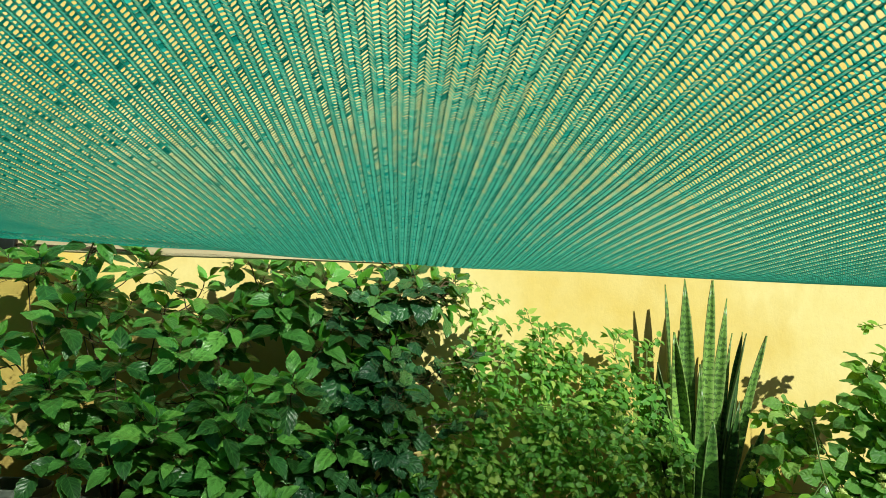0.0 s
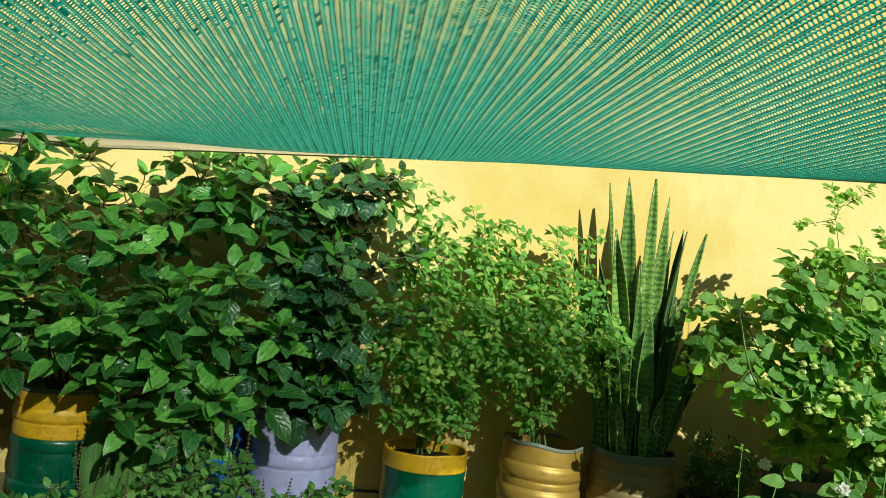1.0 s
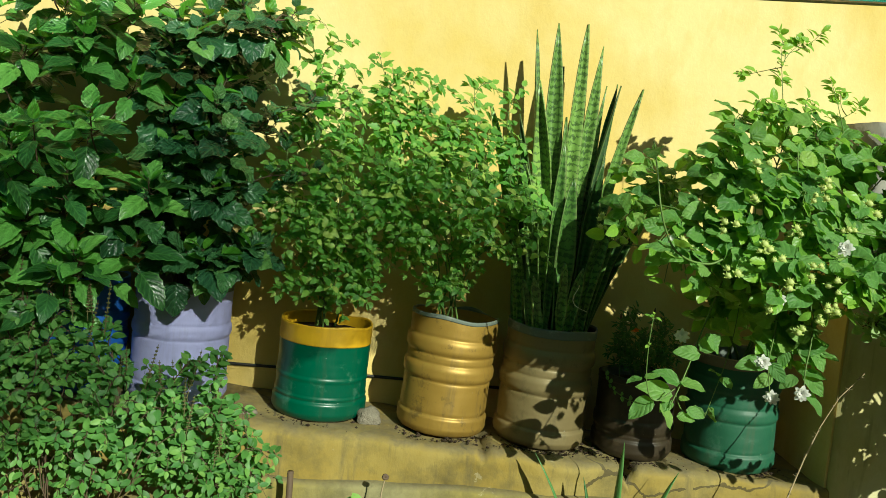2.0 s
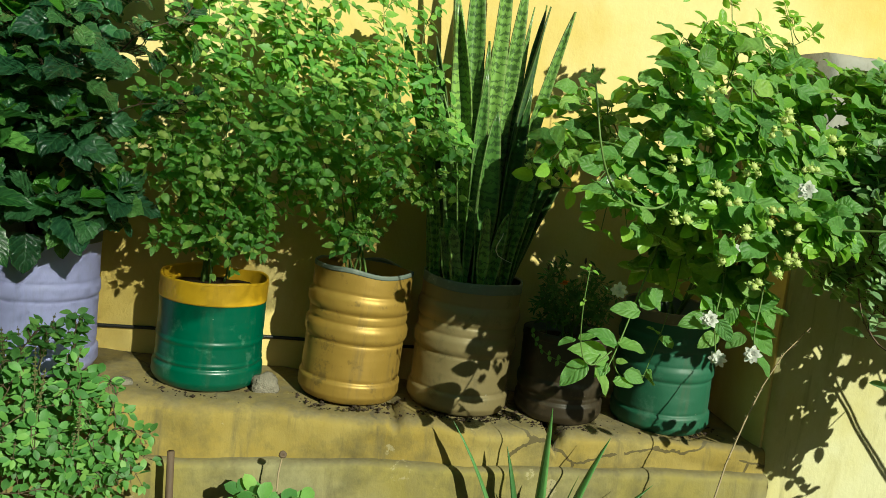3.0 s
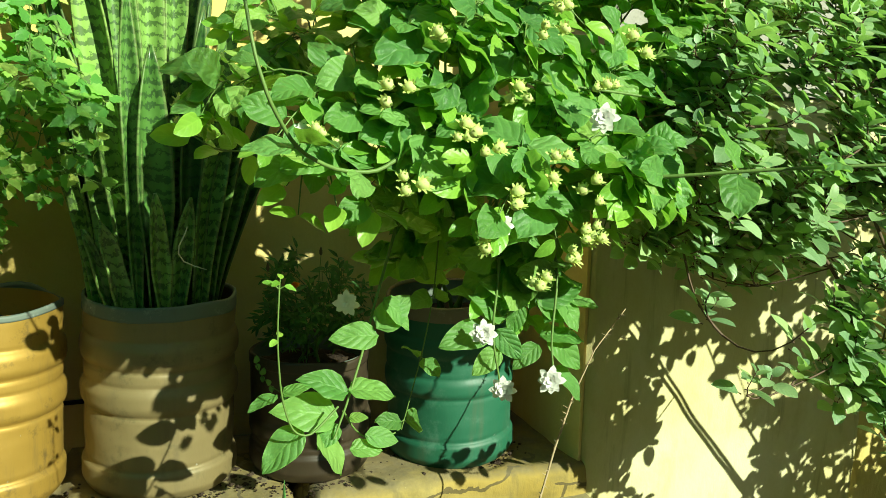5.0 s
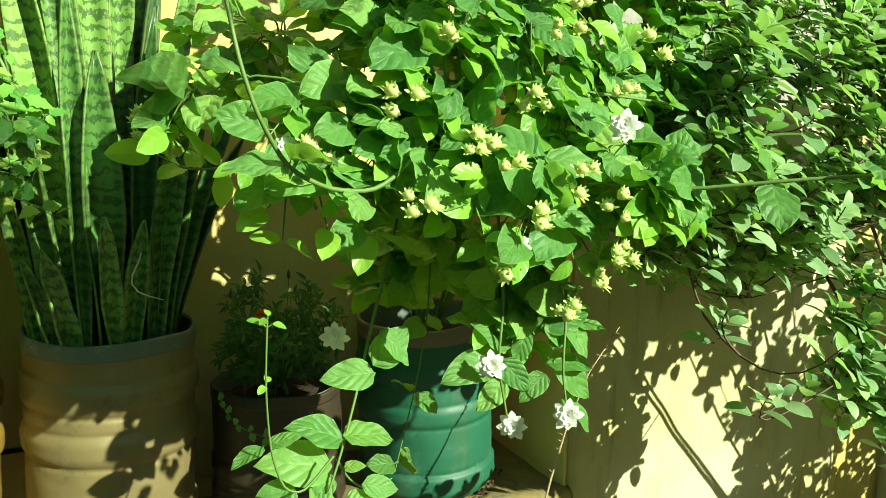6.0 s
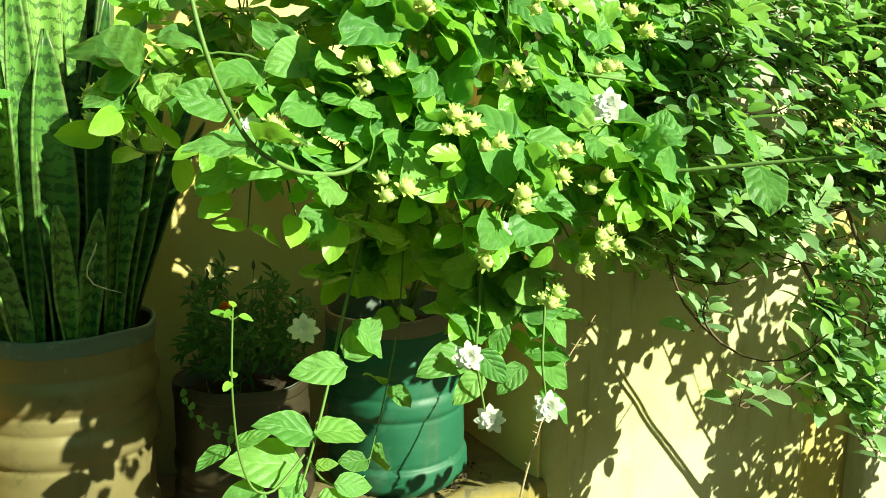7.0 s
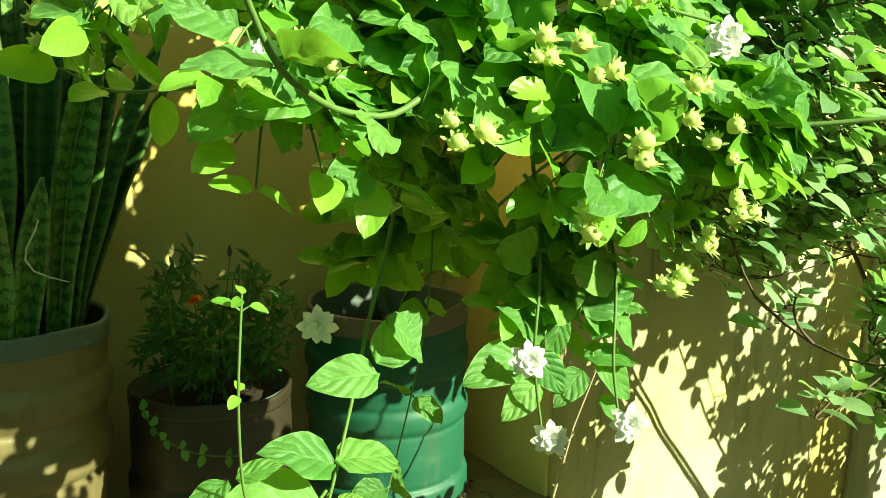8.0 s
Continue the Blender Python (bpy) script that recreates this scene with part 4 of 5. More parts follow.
# ---- marigold in the dark pot ----
small_bush("marigold", (1.13, 2.665, ledge_z(1.13) + 0.205), [((1.13, 2.64, 0.81), (0.13, 0.11, 0.10))], 85, "small dark feathery marigold plant with one orange flower", "marigold",
           [blade(1, 0.3, 4, 2, 0.5, 0.9, 0.4, 0.2, 0.0, 0.0, i) for i in range(2)], L_MARI, S_GREEN, 41, 0.028, 0.010, 5)


# ---- jasmine ----
JAS = [leaf_data("jasmine_leaf", L_JAS, dict(length=1, width=0.68 + 0.03 * i, rows=10, cols=6, a=0.48, b=0.74, bend=0.25 + 0.16 * i, fold=0.08 + 0.05 * (i % 3), ripple=0.05, crinkle=0.13, seed=i)) for i in range(6)]
JAS_LONG = [leaf_data("jasmine_leaf", L_JAS, dict(length=1, width=0.56 + 0.03 * i, rows=10, cols=6, a=0.52, b=0.86, bend=0.3 + 0.15 * i, fold=0.14, ripple=0.04, crinkle=0.12, seed=i + 11)) for i in range(3)]
JAS_YOUNG = [leaf_data("jasmine_leaf", L_JAS_YOUNG, dict(length=1, width=0.58, rows=8, cols=4, a=0.55, b=0.7, bend=0.35 + 0.2 * i, fold=0.3, ripple=0.03, seed=i + 5)) for i in range(2)]


def petal(length, width, cup):
    return blade(length, width, 5, 2, 0.7, 0.62, cup, 0.18)


def flower_meshes():
    rng = random.Random(5)
    out = []
    for k in range(2):
        m = Mesh()
        for ring, (n, r, tilt) in enumerate(((8, 0.0265, 0.05), (8, 0.0215, 0.32), (7, 0.0165, 0.66), (5, 0.0115, 1.05))):
            for i in range(n):
                v, f, _ = petal(r * rng.uniform(0.9, 1.1), 0.0128 if ring < 2 else 0.0095, 0.25)
                mt = pose(0, 0, 0.001 * ring, 0, 0, 360 / n * i + rng.uniform(-12, 12)) @ pose(0, 0, 0, math.degrees(tilt) + rng.uniform(-12, 12), rng.uniform(-12, 12), 0)
                m.add([mt @ Vector(p) for p in v], f)
        me = bpy.data.meshes.new("flower")
        me.from_pydata([tuple(p) for p in m.v], [], m.f)
        finish(me, F_WHITE)
        out.append(me)
    return out


def bud_mesh():
    m = Mesh()
    v, f = lathe([(0.0010, 0), (0.0044, 0.002), (0.0078, 0.006), (0.0080, 0.010), (0.0060, 0.0145), (0.0028, 0.0165), (0.0005, 0.017)], 12, 0.4, 2)
    m.add(v, f)
    fringe = Mesh()
    rng = random.Random(3)
    for i in range(10):
        q, g, _ = petal(rng.uniform(0.014, 0.020), 0.0030, 0.2)
        mt = pose(0, 0, 0.003, 0, 0, 36 * i) @ pose(0, 0, 0, 55 + rng.uniform(-25, 15), 0, 0)
        fringe.add([mt @ Vector(p) for p in q], g)
    me = bpy.data.meshes.new("bud")
    me.from_pydata([tuple(p) for p in m.v], [], m.f)
    finish(me, F_BUD)
    ring = bpy.data.meshes.new("calyx")
    ring.from_pydata([tuple(p) for p in fringe.v], [], fringe.f)
    finish(ring, F_SEPAL)
    return me, ring


FLOWERS, (BUD, CALYX) = flower_meshes(), bud_mesh()


def jasmine():
    base = Vector((1.437, 2.665, ledge_z(1.437) + 0.30))
    thing = empty("jasmine_shrub", base, "sprawling jasmine shrub with glossy round leaves and white double flowers", "jasmine")
    leaves = Leaves(thing, JAS, JAS_YOUNG)
    s = Shrub(thing, 51, S_GREEN, leaves.put, 1.3, 0.6, 0.55, 0.6)
    rng = s.rng
    s.main(base, [(1.14, 2.30, 1.22), (1.30, 2.10, 1.18), (1.50, 2.30, 1.40), (1.34, 2.34, 1.46), (1.56, 2.28, 1.34), (1.10, 2.42, 1.28), (1.35, 2.05, 1.15)], 0.005)
    crowns = [((1.26, 2.12, 1.22), (0.20, 0.10, 0.12), 60), ((1.26, 2.24, 1.34), (0.20, 0.12, 0.10), 50), ((1.36, 2.36, 1.42), (0.18, 0.10, 0.08), 32), ((1.28, 2.02, 1.10), (0.18, 0.11, 0.075), 44), ((1.03, 2.46, 1.27), (0.09, 0.12, 0.09), 16), ((1.52, 2.20, 1.28), (0.13, 0.14, 0.12), 26), ((1.58, 2.24, 1.37), (0.12, 0.11, 0.09), 20),
              ((1.08, 2.20, 1.22), (0.12, 0.10, 0.07), 7), ((0.96, 2.20, 1.17), (0.11, 0.12, 0.05), 5), ((1.23, 2.32, 0.99), (0.10, 0.07, 0.09), 20), ((1.12, 2.12, 1.15), (0.10, 0.07, 0.06), 15), ((1.04, 2.12, 1.10), (0.09, 0.05, 0.06), 12), ((1.20, 2.22, 1.06), (0.09, 0.06, 0.07), 9), ((1.32, 2.13, 0.96), (0.10, 0.05, 0.08), 18)]
    for c, r, n in crowns:
        for _ in range(n):
            t = in_ellipsoid(rng, c, r, 0.75 if n > 20 else 0.55)
            if t.y > c[1] + 0.25 * r[1] and t.z < c[2]:
                t.y = 2 * c[1] - t.y
            s.shoot(t, 0.044, 0.068, "opposite", 0.008, 0.05, 0.45, 0.0019, True, 0.05)
    leaves.meshes = JAS_YOUNG
    for t in [(1.307, 2.37, 1.68), (1.371, 2.37, 1.695), (1.23, 2.41, 1.60), (1.45, 2.36, 1.60), (1.55, 2.38, 1.55), (1.30, 2.38, 1.72), (1.42, 2.38, 1.73), (1.36, 2.40, 1.70), (1.50, 2.40, 1.58), (1.36, 2.45, 1.60)]:
        pts = s.shoot(t, 0.030, 0.036, "opposite", 0.004, -0.05, 0.55, 0.0014, True, 0.0)
        for q in (0.72, 0.84, 0.94):
            s.leaves_at(pts, q, 1.57 * rng.random(), 0.032, "opposite", 0.004, -0.1, 0.7, True)
    for _ in range(20):
        t = in_ellipsoid(rng, (1.36, 2.34, 1.50), (0.15, 0.08, 0.06), 0.2)
        s.shoot(t, 0.034, 0.042, "opposite", 0.005, 0.0, 0.5, 0.0014, True, 0.02)
    leaves.meshes = JAS
    # hanging sprays and runners
    def runner(points, at, size, r=0.0022, young=False):
        pts = []
        for a, b in zip(points, points[1:]):
            pts += [Vector(a).lerp(Vector(b), k / 4) for k in range(4)]
        pts.append(Vector(points[-1]))
        for _ in range(2):
            pts = [pts[0]] + [(pts[i - 1] + pts[i] * 2 + pts[i + 1]) / 4 for i in range(1, len(pts) - 1)] + [pts[-1]]
        n = len(pts)
        s.stems.add(*tube(pts, [r * (1 - 0.4 * i / n) for i in range(n)], 6))
        for k, t in enumerate(at):
            s.leaves_at(pts, t, 1.57 * k + 0.4, size * rng.uniform(0.85, 1.15), "opposite", 0.006, 0.05, 0.9, young)

    runner([(1.15, 2.15, 1.12), (1.104, 2.12, 1.0), (1.088, 2.12, 0.944), (1.067, 2.11, 0.876), (1.038, 2.09, 0.81), (1.02, 2.08, 0.775)], (0.12,), 0.066)
    runner([(1.038, 2.10, 0.803), (1.059, 2.12, 0.766), (1.089, 2.13, 0.739), (1.125, 2.14, 0.745)], (), 0.042, 0.0016)
    runner([(1.023, 2.07, 0.822), (0.984, 2.06, 0.79), (0.962, 2.06, 0.80), (0.949, 2.06, 0.846), (0.943, 2.05, 0.92), (0.947, 2.05, 0.99)], (0.80, 0.98, 1.0), 0.015, 0.0016, True)
    runner([(1.22, 2.22, 1.05), (1.206, 2.2, 0.942), (1.19, 2.2, 0.848), (1.156, 2.2, 0.722)], (0.4, 0.7, 0.96), 0.045, 0.0013)
    runner([(1.25, 2.10, 1.08), (1.25, 2.08, 0.98), (1.235, 2.07, 0.90), (1.25, 2.07, 0.83)], (0.25,), 0.056)
    runner([(1.31, 2.08, 1.08), (1.33, 2.06, 0.98), (1.31, 2.04, 0.89), (1.31, 2.03, 0.85)], (0.35,), 0.062)
    runner([(1.16, 2.09, 1.19), (1.107, 2.048, 1.146), (1.064, 2.044, 1.118), (1.011, 2.035, 1.122), (0.962, 2.02, 1.146), (0.929, 2.00, 1.198), (0.914, 2.00, 1.246), (0.906, 2.02, 1.32), (0.90, 2.05, 1.38)], (0.3, 0.5, 0.95), 0.058, 0.003)
    runner([(1.10, 2.10, 1.16), (0.98, 2.18, 1.14), (0.91, 2.25, 1.13), (0.88, 2.28, 1.15)], (0.3, 0.5, 0.7, 0.85, 1.0), 0.05, 0.0018, True)
    runner([(1.20, 2.02, 1.15), (1.28, 1.97, 1.132), (1.36, 1.92, 1.118), (1.45, 1.83, 1.135), (1.60, 1.72, 1.15), (1.75, 1.65, 1.14)], (0.3, 0.42, 0.55, 0.68, 0.8, 0.93), 0.058, 0.0027)
    runner([(1.22, 2.08, 1.235), (1.30, 2.05, 1.229), (1.44, 2.05, 1.218), (1.60, 2.05, 1.195)], (0.5, 0.72, 0.95), 0.055, 0.0024)
    # leaf bases and tips on the hanging vine and on the flowering spray: x, z, x, z
    vine = [(1.043, 0.829, 0.988, 0.866), (1.043, 0.833, 1.107, 0.833), (1.029, 0.798, 0.952, 0.827), (1.030, 0.788, 1.000, 0.767), (0.983, 0.789, 0.927, 0.749), (1.002, 0.780, 1.044, 0.730), (0.951, 0.837, 0.913, 0.833), (0.957, 0.838, 0.986, 0.851), (1.044, 0.795, 1.063, 0.799), (1.066, 0.769, 1.110, 0.757), (1.045, 0.751, 1.088, 0.754), (1.081, 0.912, 1.123, 0.954), (1.083, 0.902, 1.023, 0.911), (1.090, 0.952, 1.125, 0.917)]
    spray = [(1.243, 0.899, 1.183, 0.893), (1.265, 0.911, 1.230, 0.944), (1.253, 0.898, 1.278, 0.864), (1.311, 0.931, 1.366, 0.955), (1.333, 0.886, 1.377, 0.846), (1.320, 0.869, 1.285, 0.851), (1.346, 0.831, 1.387, 0.800), (1.321, 0.882, 1.372, 0.887), (1.259, 0.868, 1.225, 0.846), (1.287, 0.931, 1.276, 0.897), (1.281, 0.949, 1.239, 0.967), (1.314, 0.943, 1.360, 0.911)]
    for row, y in ((vine, 2.09), (spray, 2.085)):
        for x0, z0, x1, z1 in row:
            base_at, tip_at = Vector((x0, y + 0.004, z0)), Vector((x1, y - rng.uniform(0.0, 0.012), z1))
            facing = TO_SUN * 0.6 + Vector((-0.35, -0.3, 0.6)) + Vector([rng.gauss(0, 0.3) for _ in range(3)])
            leaves.items.append((leaf_pose(base_at, tip_at - base_at, facing, (tip_at - base_at).length * (1.08 if row is vine else 1.32)), JAS_LONG[rng.randrange(3)]))
    s.done().matrix_basis = Matrix.Translation(-thing.location)
    leaves.done()

    def bloom(p, mesh, scale, name, toward=(-0.5, -0.8, 0.25)):
        p = Vector(p) + (Vector((-0.012, -0.022, 0.004)) if name == "flower" else Vector())
        d = (Vector(toward) + Vector([rng.gauss(0, 0.10) for _ in range(3)])).normalized()
        o = new(name, mesh)
        o.parent = thing
        o.matrix_basis = Matrix.Translation(Vector(p) - thing.location) @ d.to_track_quat("Z", "Y").to_matrix().to_4x4() @ Matrix.Scale(scale, 4)
        if name == "bud":
            new("calyx", CALYX).parent = o

    for i, p in enumerate([(1.228, 2.075, 0.901), (1.295, 2.013, 0.849), (1.073, 2.186, 0.927), (1.321, 1.964, 1.184), (1.259, 2.074, 0.82), (1.00, 2.13, 1.16), (1.20, 1.98, 1.06)]):
        bloom(p, FLOWERS[i % 2], 0.70 if i < 5 else 0.56, "flower")
    for p in [(1.277, 1.907, 1.04), (1.046, 2.315, 1.217), (0.886, 2.318, 1.169), (1.25, 1.93, 1.02), (1.20, 1.95, 1.09), (1.10, 2.02, 1.10), (1.15, 2.0, 1.16), (1.22, 1.99, 1.20), (1.28, 2.02, 1.27), (1.22, 1.93, 1.00), (0.92, 2.28, 1.15), (0.95, 2.25, 1.17), (1.08, 2.0, 1.2), (1.16, 1.96, 1.14), (1.24, 1.94, 1.12), (1.30, 1.95, 1.09), (1.33, 1.98, 1.20), (1.12, 1.98, 1.26), (1.40, 2.02, 1.26), (1.18, 1.96, 1.04), (1.30, 1.93, 1.04), (1.02, 2.08, 1.14), (1.27, 2.0, 1.31), (1.15, 2.05, 1.33)]:
        for _ in range(3):
            bloom(Vector(p) + Vector((-0.018, -0.034, 0.012)) + Vector([rng.uniform(-1, 1) * 0.014 for _ in range(3)]), BUD, rng.uniform(0.6, 0.95), "bud", (rng.uniform(-0.9, 0.7), -0.6, rng.uniform(0.1, 0.9)))


jasmine()


# ---- citrus-like bush at the wall block ----
CIT = [leaf_data("lemon_leaf", L_CIT, dict(length=1, width=0.54 + 0.03 * i, rows=6, cols=2, a=0.55, b=0.62, bend=0.15 + 0.2 * i, fold=0.22, seed=i)) for i in range(4)]


def lemon_bush():
    base = (2.80, 2.10, 0.0)
    thing = empty("lemon_bush", base, "spreading bush with small grey-green rounded leaves", "bush")
    leaves = Leaves(thing, CIT)
    s = Shrub(thing, 61, S_WOOD, leaves.put, 1.5, 0.8, 0.6, 0.3)
    rng = s.rng
    s.main(base, [(1.85, 2.10, 1.16), (2.05, 2.16, 1.30), (2.30, 2.05, 1.32), (2.55, 1.95, 1.20), (2.95, 1.85, 1.20), (2.20, 2.00, 1.05), (1.70, 2.18, 1.22), (2.75, 1.9, 0.9)], 0.008, 0.45)
    # clumps at x 2.66, 2.72 and 3.00 are unseen, added to shade the wall
    for c, r, n in [((1.80, 2.10, 1.20), (0.36, 0.18, 0.19), 290), ((2.22, 2.06, 1.26), (0.40, 0.24, 0.27), 330), ((2.66, 1.95, 1.15), (0.34, 0.28, 0.40), 170), ((2.72, 1.95, 0.66), (0.30, 0.24, 0.34), 170), ((1.95, 2.29, 1.00), (0.32, 0.11, 0.12), 70), ((3.00, 1.85, 1.05), (0.30, 0.30, 0.50), 70),
                    ((1.90, 2.18, 1.42), (0.34, 0.14, 0.11), 110), ((1.70, 2.16, 1.02), (0.20, 0.10, 0.07), 60), ((1.97, 2.06, 0.83), (0.13, 0.07, 0.16), 60)]:
        for _ in range(n):
            s.rosette(in_ellipsoid(rng, c, r, 0.45), 0.039 * rng.uniform(0.8, 1.15), rng.choice((4, 5, 6)), rng.choice((3, 4, 5)), 0.004, 0.0015, 0.05, 84, 0.9)
    # sprigs that hang clear of the crown
    for target in [(1.648, 2.011, 0.815), (1.70, 2.03, 0.80), (1.78, 2.05, 0.80), (1.86, 2.06, 0.78), (1.94, 2.05, 0.75), (1.578, 2.029, 0.922), (1.557, 1.838, 0.941), (1.53, 1.99, 0.95), (1.96, 2.0, 0.70), (2.0, 2.05, 0.66), (2.05, 2.05, 0.62)]:
        s.rosette(target, 0.040, 4, 2, 0.004, 0.0016, 0.04, 84)
    s.done().matrix_basis = Matrix.Translation(-thing.location)
    leaves.done()


lemon_bush()


# ---- holy basil in front of the ledge ----
BAS = [blade(1, 0.55, 4, 2, 0.6, 0.8, 0.3 + 0.2 * i, 0.2, 0, 0, i) for i in range(3)]
basil = small_bush("basil_bush", (-0.42, 2.30, 0.0), [((-0.40, 2.32, 0.55), (0.42, 0.15, 0.20)), ((-0.46, 2.34, 0.74), (0.17, 0.10, 0.10)), ((-0.08, 2.36, 0.46), (0.20, 0.10, 0.16)), ((-0.85, 2.28, 0.52), (0.32, 0.13, 0.18)), ((-0.10, 2.34, 0.68), (0.07, 0.05, 0.10)), ((-0.55, 2.36, 0.80), (0.07, 0.05, 0.09))], 620,
           "dense holy basil bush with small matt leaves and seed spikes", "bush", BAS, L_BAS, S_WOOD, 71, 0.034, 0.018, 16, -0.05, sunward=1.1)


def seed_spikes(thing):
    rng = random.Random(77)
    back = -thing.location
    for k in range(26):
        x = rng.uniform(-0.80, 0.05)
        z = 0.70 - 0.9 * max(0, x + 0.30) ** 1.2 + rng.uniform(0, 0.10) + (0.10 if -0.62 < x < -0.32 else 0)
        base = Vector((x, 2.28 + rng.uniform(-0.06, 0.08), z - 0.06))
        tip = base + Vector((rng.uniform(-0.03, 0.03), rng.uniform(-0.02, 0.02), rng.uniform(0.09, 0.14)))
        m = Mesh()
        m.add(*tube([base + back, base.lerp(tip, 0.5) + back, tip + back], [0.0014, 0.0012, 0.0007], 4))
        for j in range(9):
            c = base.lerp(tip, 0.25 + 0.085 * j)
            for q in range(3):
                a = 2.1 * q + j * 0.7
                d = Vector((math.cos(a), math.sin(a), 0.35)) * (0.0062 - 0.0004 * j)
                m.add(*tube([c + back, c + d * 0.6 + back, c + d + back], [0.0008, 0.0026, 0.0012], 4))
        m.link("seed_spike", S_SPIKE, thing)


seed_spikes(basil)


# ---- small things on and before the ledge ----
def stone(at, size, label, seed):
    bm = bmesh.new()
    bmesh.ops.create_icosphere(bm, subdivisions=3, radius=1)
    for v in bm.verts:
        k = 1 + 0.28 * noise.noise(v.co * 1.3 + Vector((seed, 0, 0))) + 0.08 * noise.noise(v.co * 4)
        v.co = Vector((v.co.x * size[0], v.co.y * size[1], v.co.z * size[2])) * k
    ob = part("stone", bm, STONE)
    ob.location = at
    return tagged(ob, label, "stone")


stone((0.322, 2.63, ledge_z(0.335) + 0.020), (0.038, 0.022, 0.033), "rough grey stone wedged beside the green pot", 3)
stone((-0.03, 2.60, ledge_z(0) + 0.006), (0.03, 0.02, 0.012), "flat grey stone chip on the ledge", 8)


def debris():
    rng = random.Random(81)
    m = Mesh()
    for _ in range(950):
        cx = rng.choice((0.167, 0.54, 0.66, 0.842, 1.09, 1.13, 1.437, 1.3))
        a = rng.uniform(3.3, 6.1)
        x, y = cx + 0.15 * math.cos(a) + rng.gauss(0, 0.02), 2.69 + 0.145 * math.sin(a) + rng.gauss(0, 0.012)
        if y < 2.53:
            continue
        r = rng.uniform(0.0015, 0.004) if rng.random() < 0.85 else rng.uniform(0.004, 0.008)
        z = ledge_top(x) + r * 0.4
        v = [(x + r * rng.uniform(0.6, 1.3) * dx, y + r * rng.uniform(0.6, 1.3) * dy, z + r * rng.uniform(0.5, 0.9) * dz) for dx, dy, dz in ((1, 0, 0), (-1, 0, 0), (0, 1, 0), (0, -1, 0), (0, 0, 1), (0, 0, -1))]
        m.add(v, [(0, 2, 4), (2, 1, 4), (1, 3, 4), (3, 0, 4), (2, 0, 5), (1, 2, 5), (3, 1, 5), (0, 3, 5)])
    tagged(m.link("soil_crumbs", SOIL, None, False), "dark soil crumbs spilled on the ledge round the pots", "soil", kind="stuff")


debris()


def aloe():
    base = Vector((1.00, 2.34, 0.0))
    thing = empty("aloe", base, "aloe with slender green pointed leaves in front of the ledge", "aloe")
    tips = [(0.79, 2.43, 0.525), (1.01, 2.346, 0.60), (1.19, 2.40, 0.51), (1.30, 2.36, 0.405), (0.93, 2.42, 0.47), (1.08, 2.30, 0.45), (0.72, 2.30, 0.36), (0.87, 2.26, 0.42), (1.12, 2.24, 0.40), (1.0, 2.2, 0.38)]
    for tip in tips:
        t = Vector(tip) - base
        out = Vector((t.x, t.y, 0))
        mid = Vector((t.x * 0.35, t.y * 0.35, t.z * 0.62))
        pts = curve_points((out.x * 0.08, out.y * 0.08, 0), mid, t, 10)
        v, f, uv = [], [], []
        side = Vector((-out.y, out.x, 0)).normalized() if out.length > 0.01 else Vector((1, 0, 0))
        for i, p in enumerate(pts):
            k = i / 10
            d = (pts[min(i + 1, 10)] - pts[max(i - 1, 0)]).normalized()
            up = side.cross(d).normalized()
            w, h = 0.028 * (1 - k) ** 0.7 + 0.0006, 0.007 * (1 - k) ** 0.7 + 0.0005
            for q, (a, b) in enumerate(((-1, 0.25), (-0.5, -0.5), (0, -0.9), (0.5, -0.5), (1, 0.25), (0, -0.1))):
                v.append(p + side * a * w + up * b * h)
                uv.append((q / 5, k))
        for i in range(10):
            for q in range(6):
                a, b = i * 6 + q, i * 6 + (q + 1) % 6
                f.append((a, b, b + 6, a + 6))
        link_mesh("leaf", v, f, L_ALOE, thing, uv)


aloe()


def stalk(name, points, radii, material, label, category, sides=6):
    v, f = tube(points, radii, sides)
    f.append(tuple(range(sides))[::-1])
    f.append(tuple(range(len(v) - sides, len(v))))
    return tagged(link_mesh(name, v, f, material), label, category)


def thorny_twig():
    path = [(1.36, 2.20, 0.0), (1.40, 2.26, 0.35), (1.44, 2.28, 0.50), (1.475, 2.285, 0.61), (1.51, 2.29, 0.70), (1.55, 2.29, 0.78), (1.61, 2.29, 0.85)]
    thing = stalk("thorny_twig", path, [0.003, 0.0024, 0.0022, 0.002, 0.0017, 0.0013, 0.0006], S_DRY, "thin dry arching twig covered with small thorns", "twig")
    rng = random.Random(7)
    m = Mesh()
    for _ in range(70):
        k = rng.uniform(1.5, 5.9)
        i = int(k)
        p = Vector(path[i]).lerp(Vector(path[i + 1]), k - i)
        d = Vector([rng.uniform(-1, 1) for _ in range(3)]).normalized()
        m.add(*tube([p, p + d * rng.uniform(0.006, 0.011)], [0.0012, 0.0002], 3))
    tagged(m.link("thorns", S_DRY, thing), kind="stuff")


thorny_twig()
stalk("wooden_peg", [(0.13, 2.40, 0.0), (0.131, 2.40, 0.25), (0.129, 2.40, 0.435)], [0.009, 0.009, 0.0085], S_WOOD, "short upright wooden peg among the basil", "peg", 8)


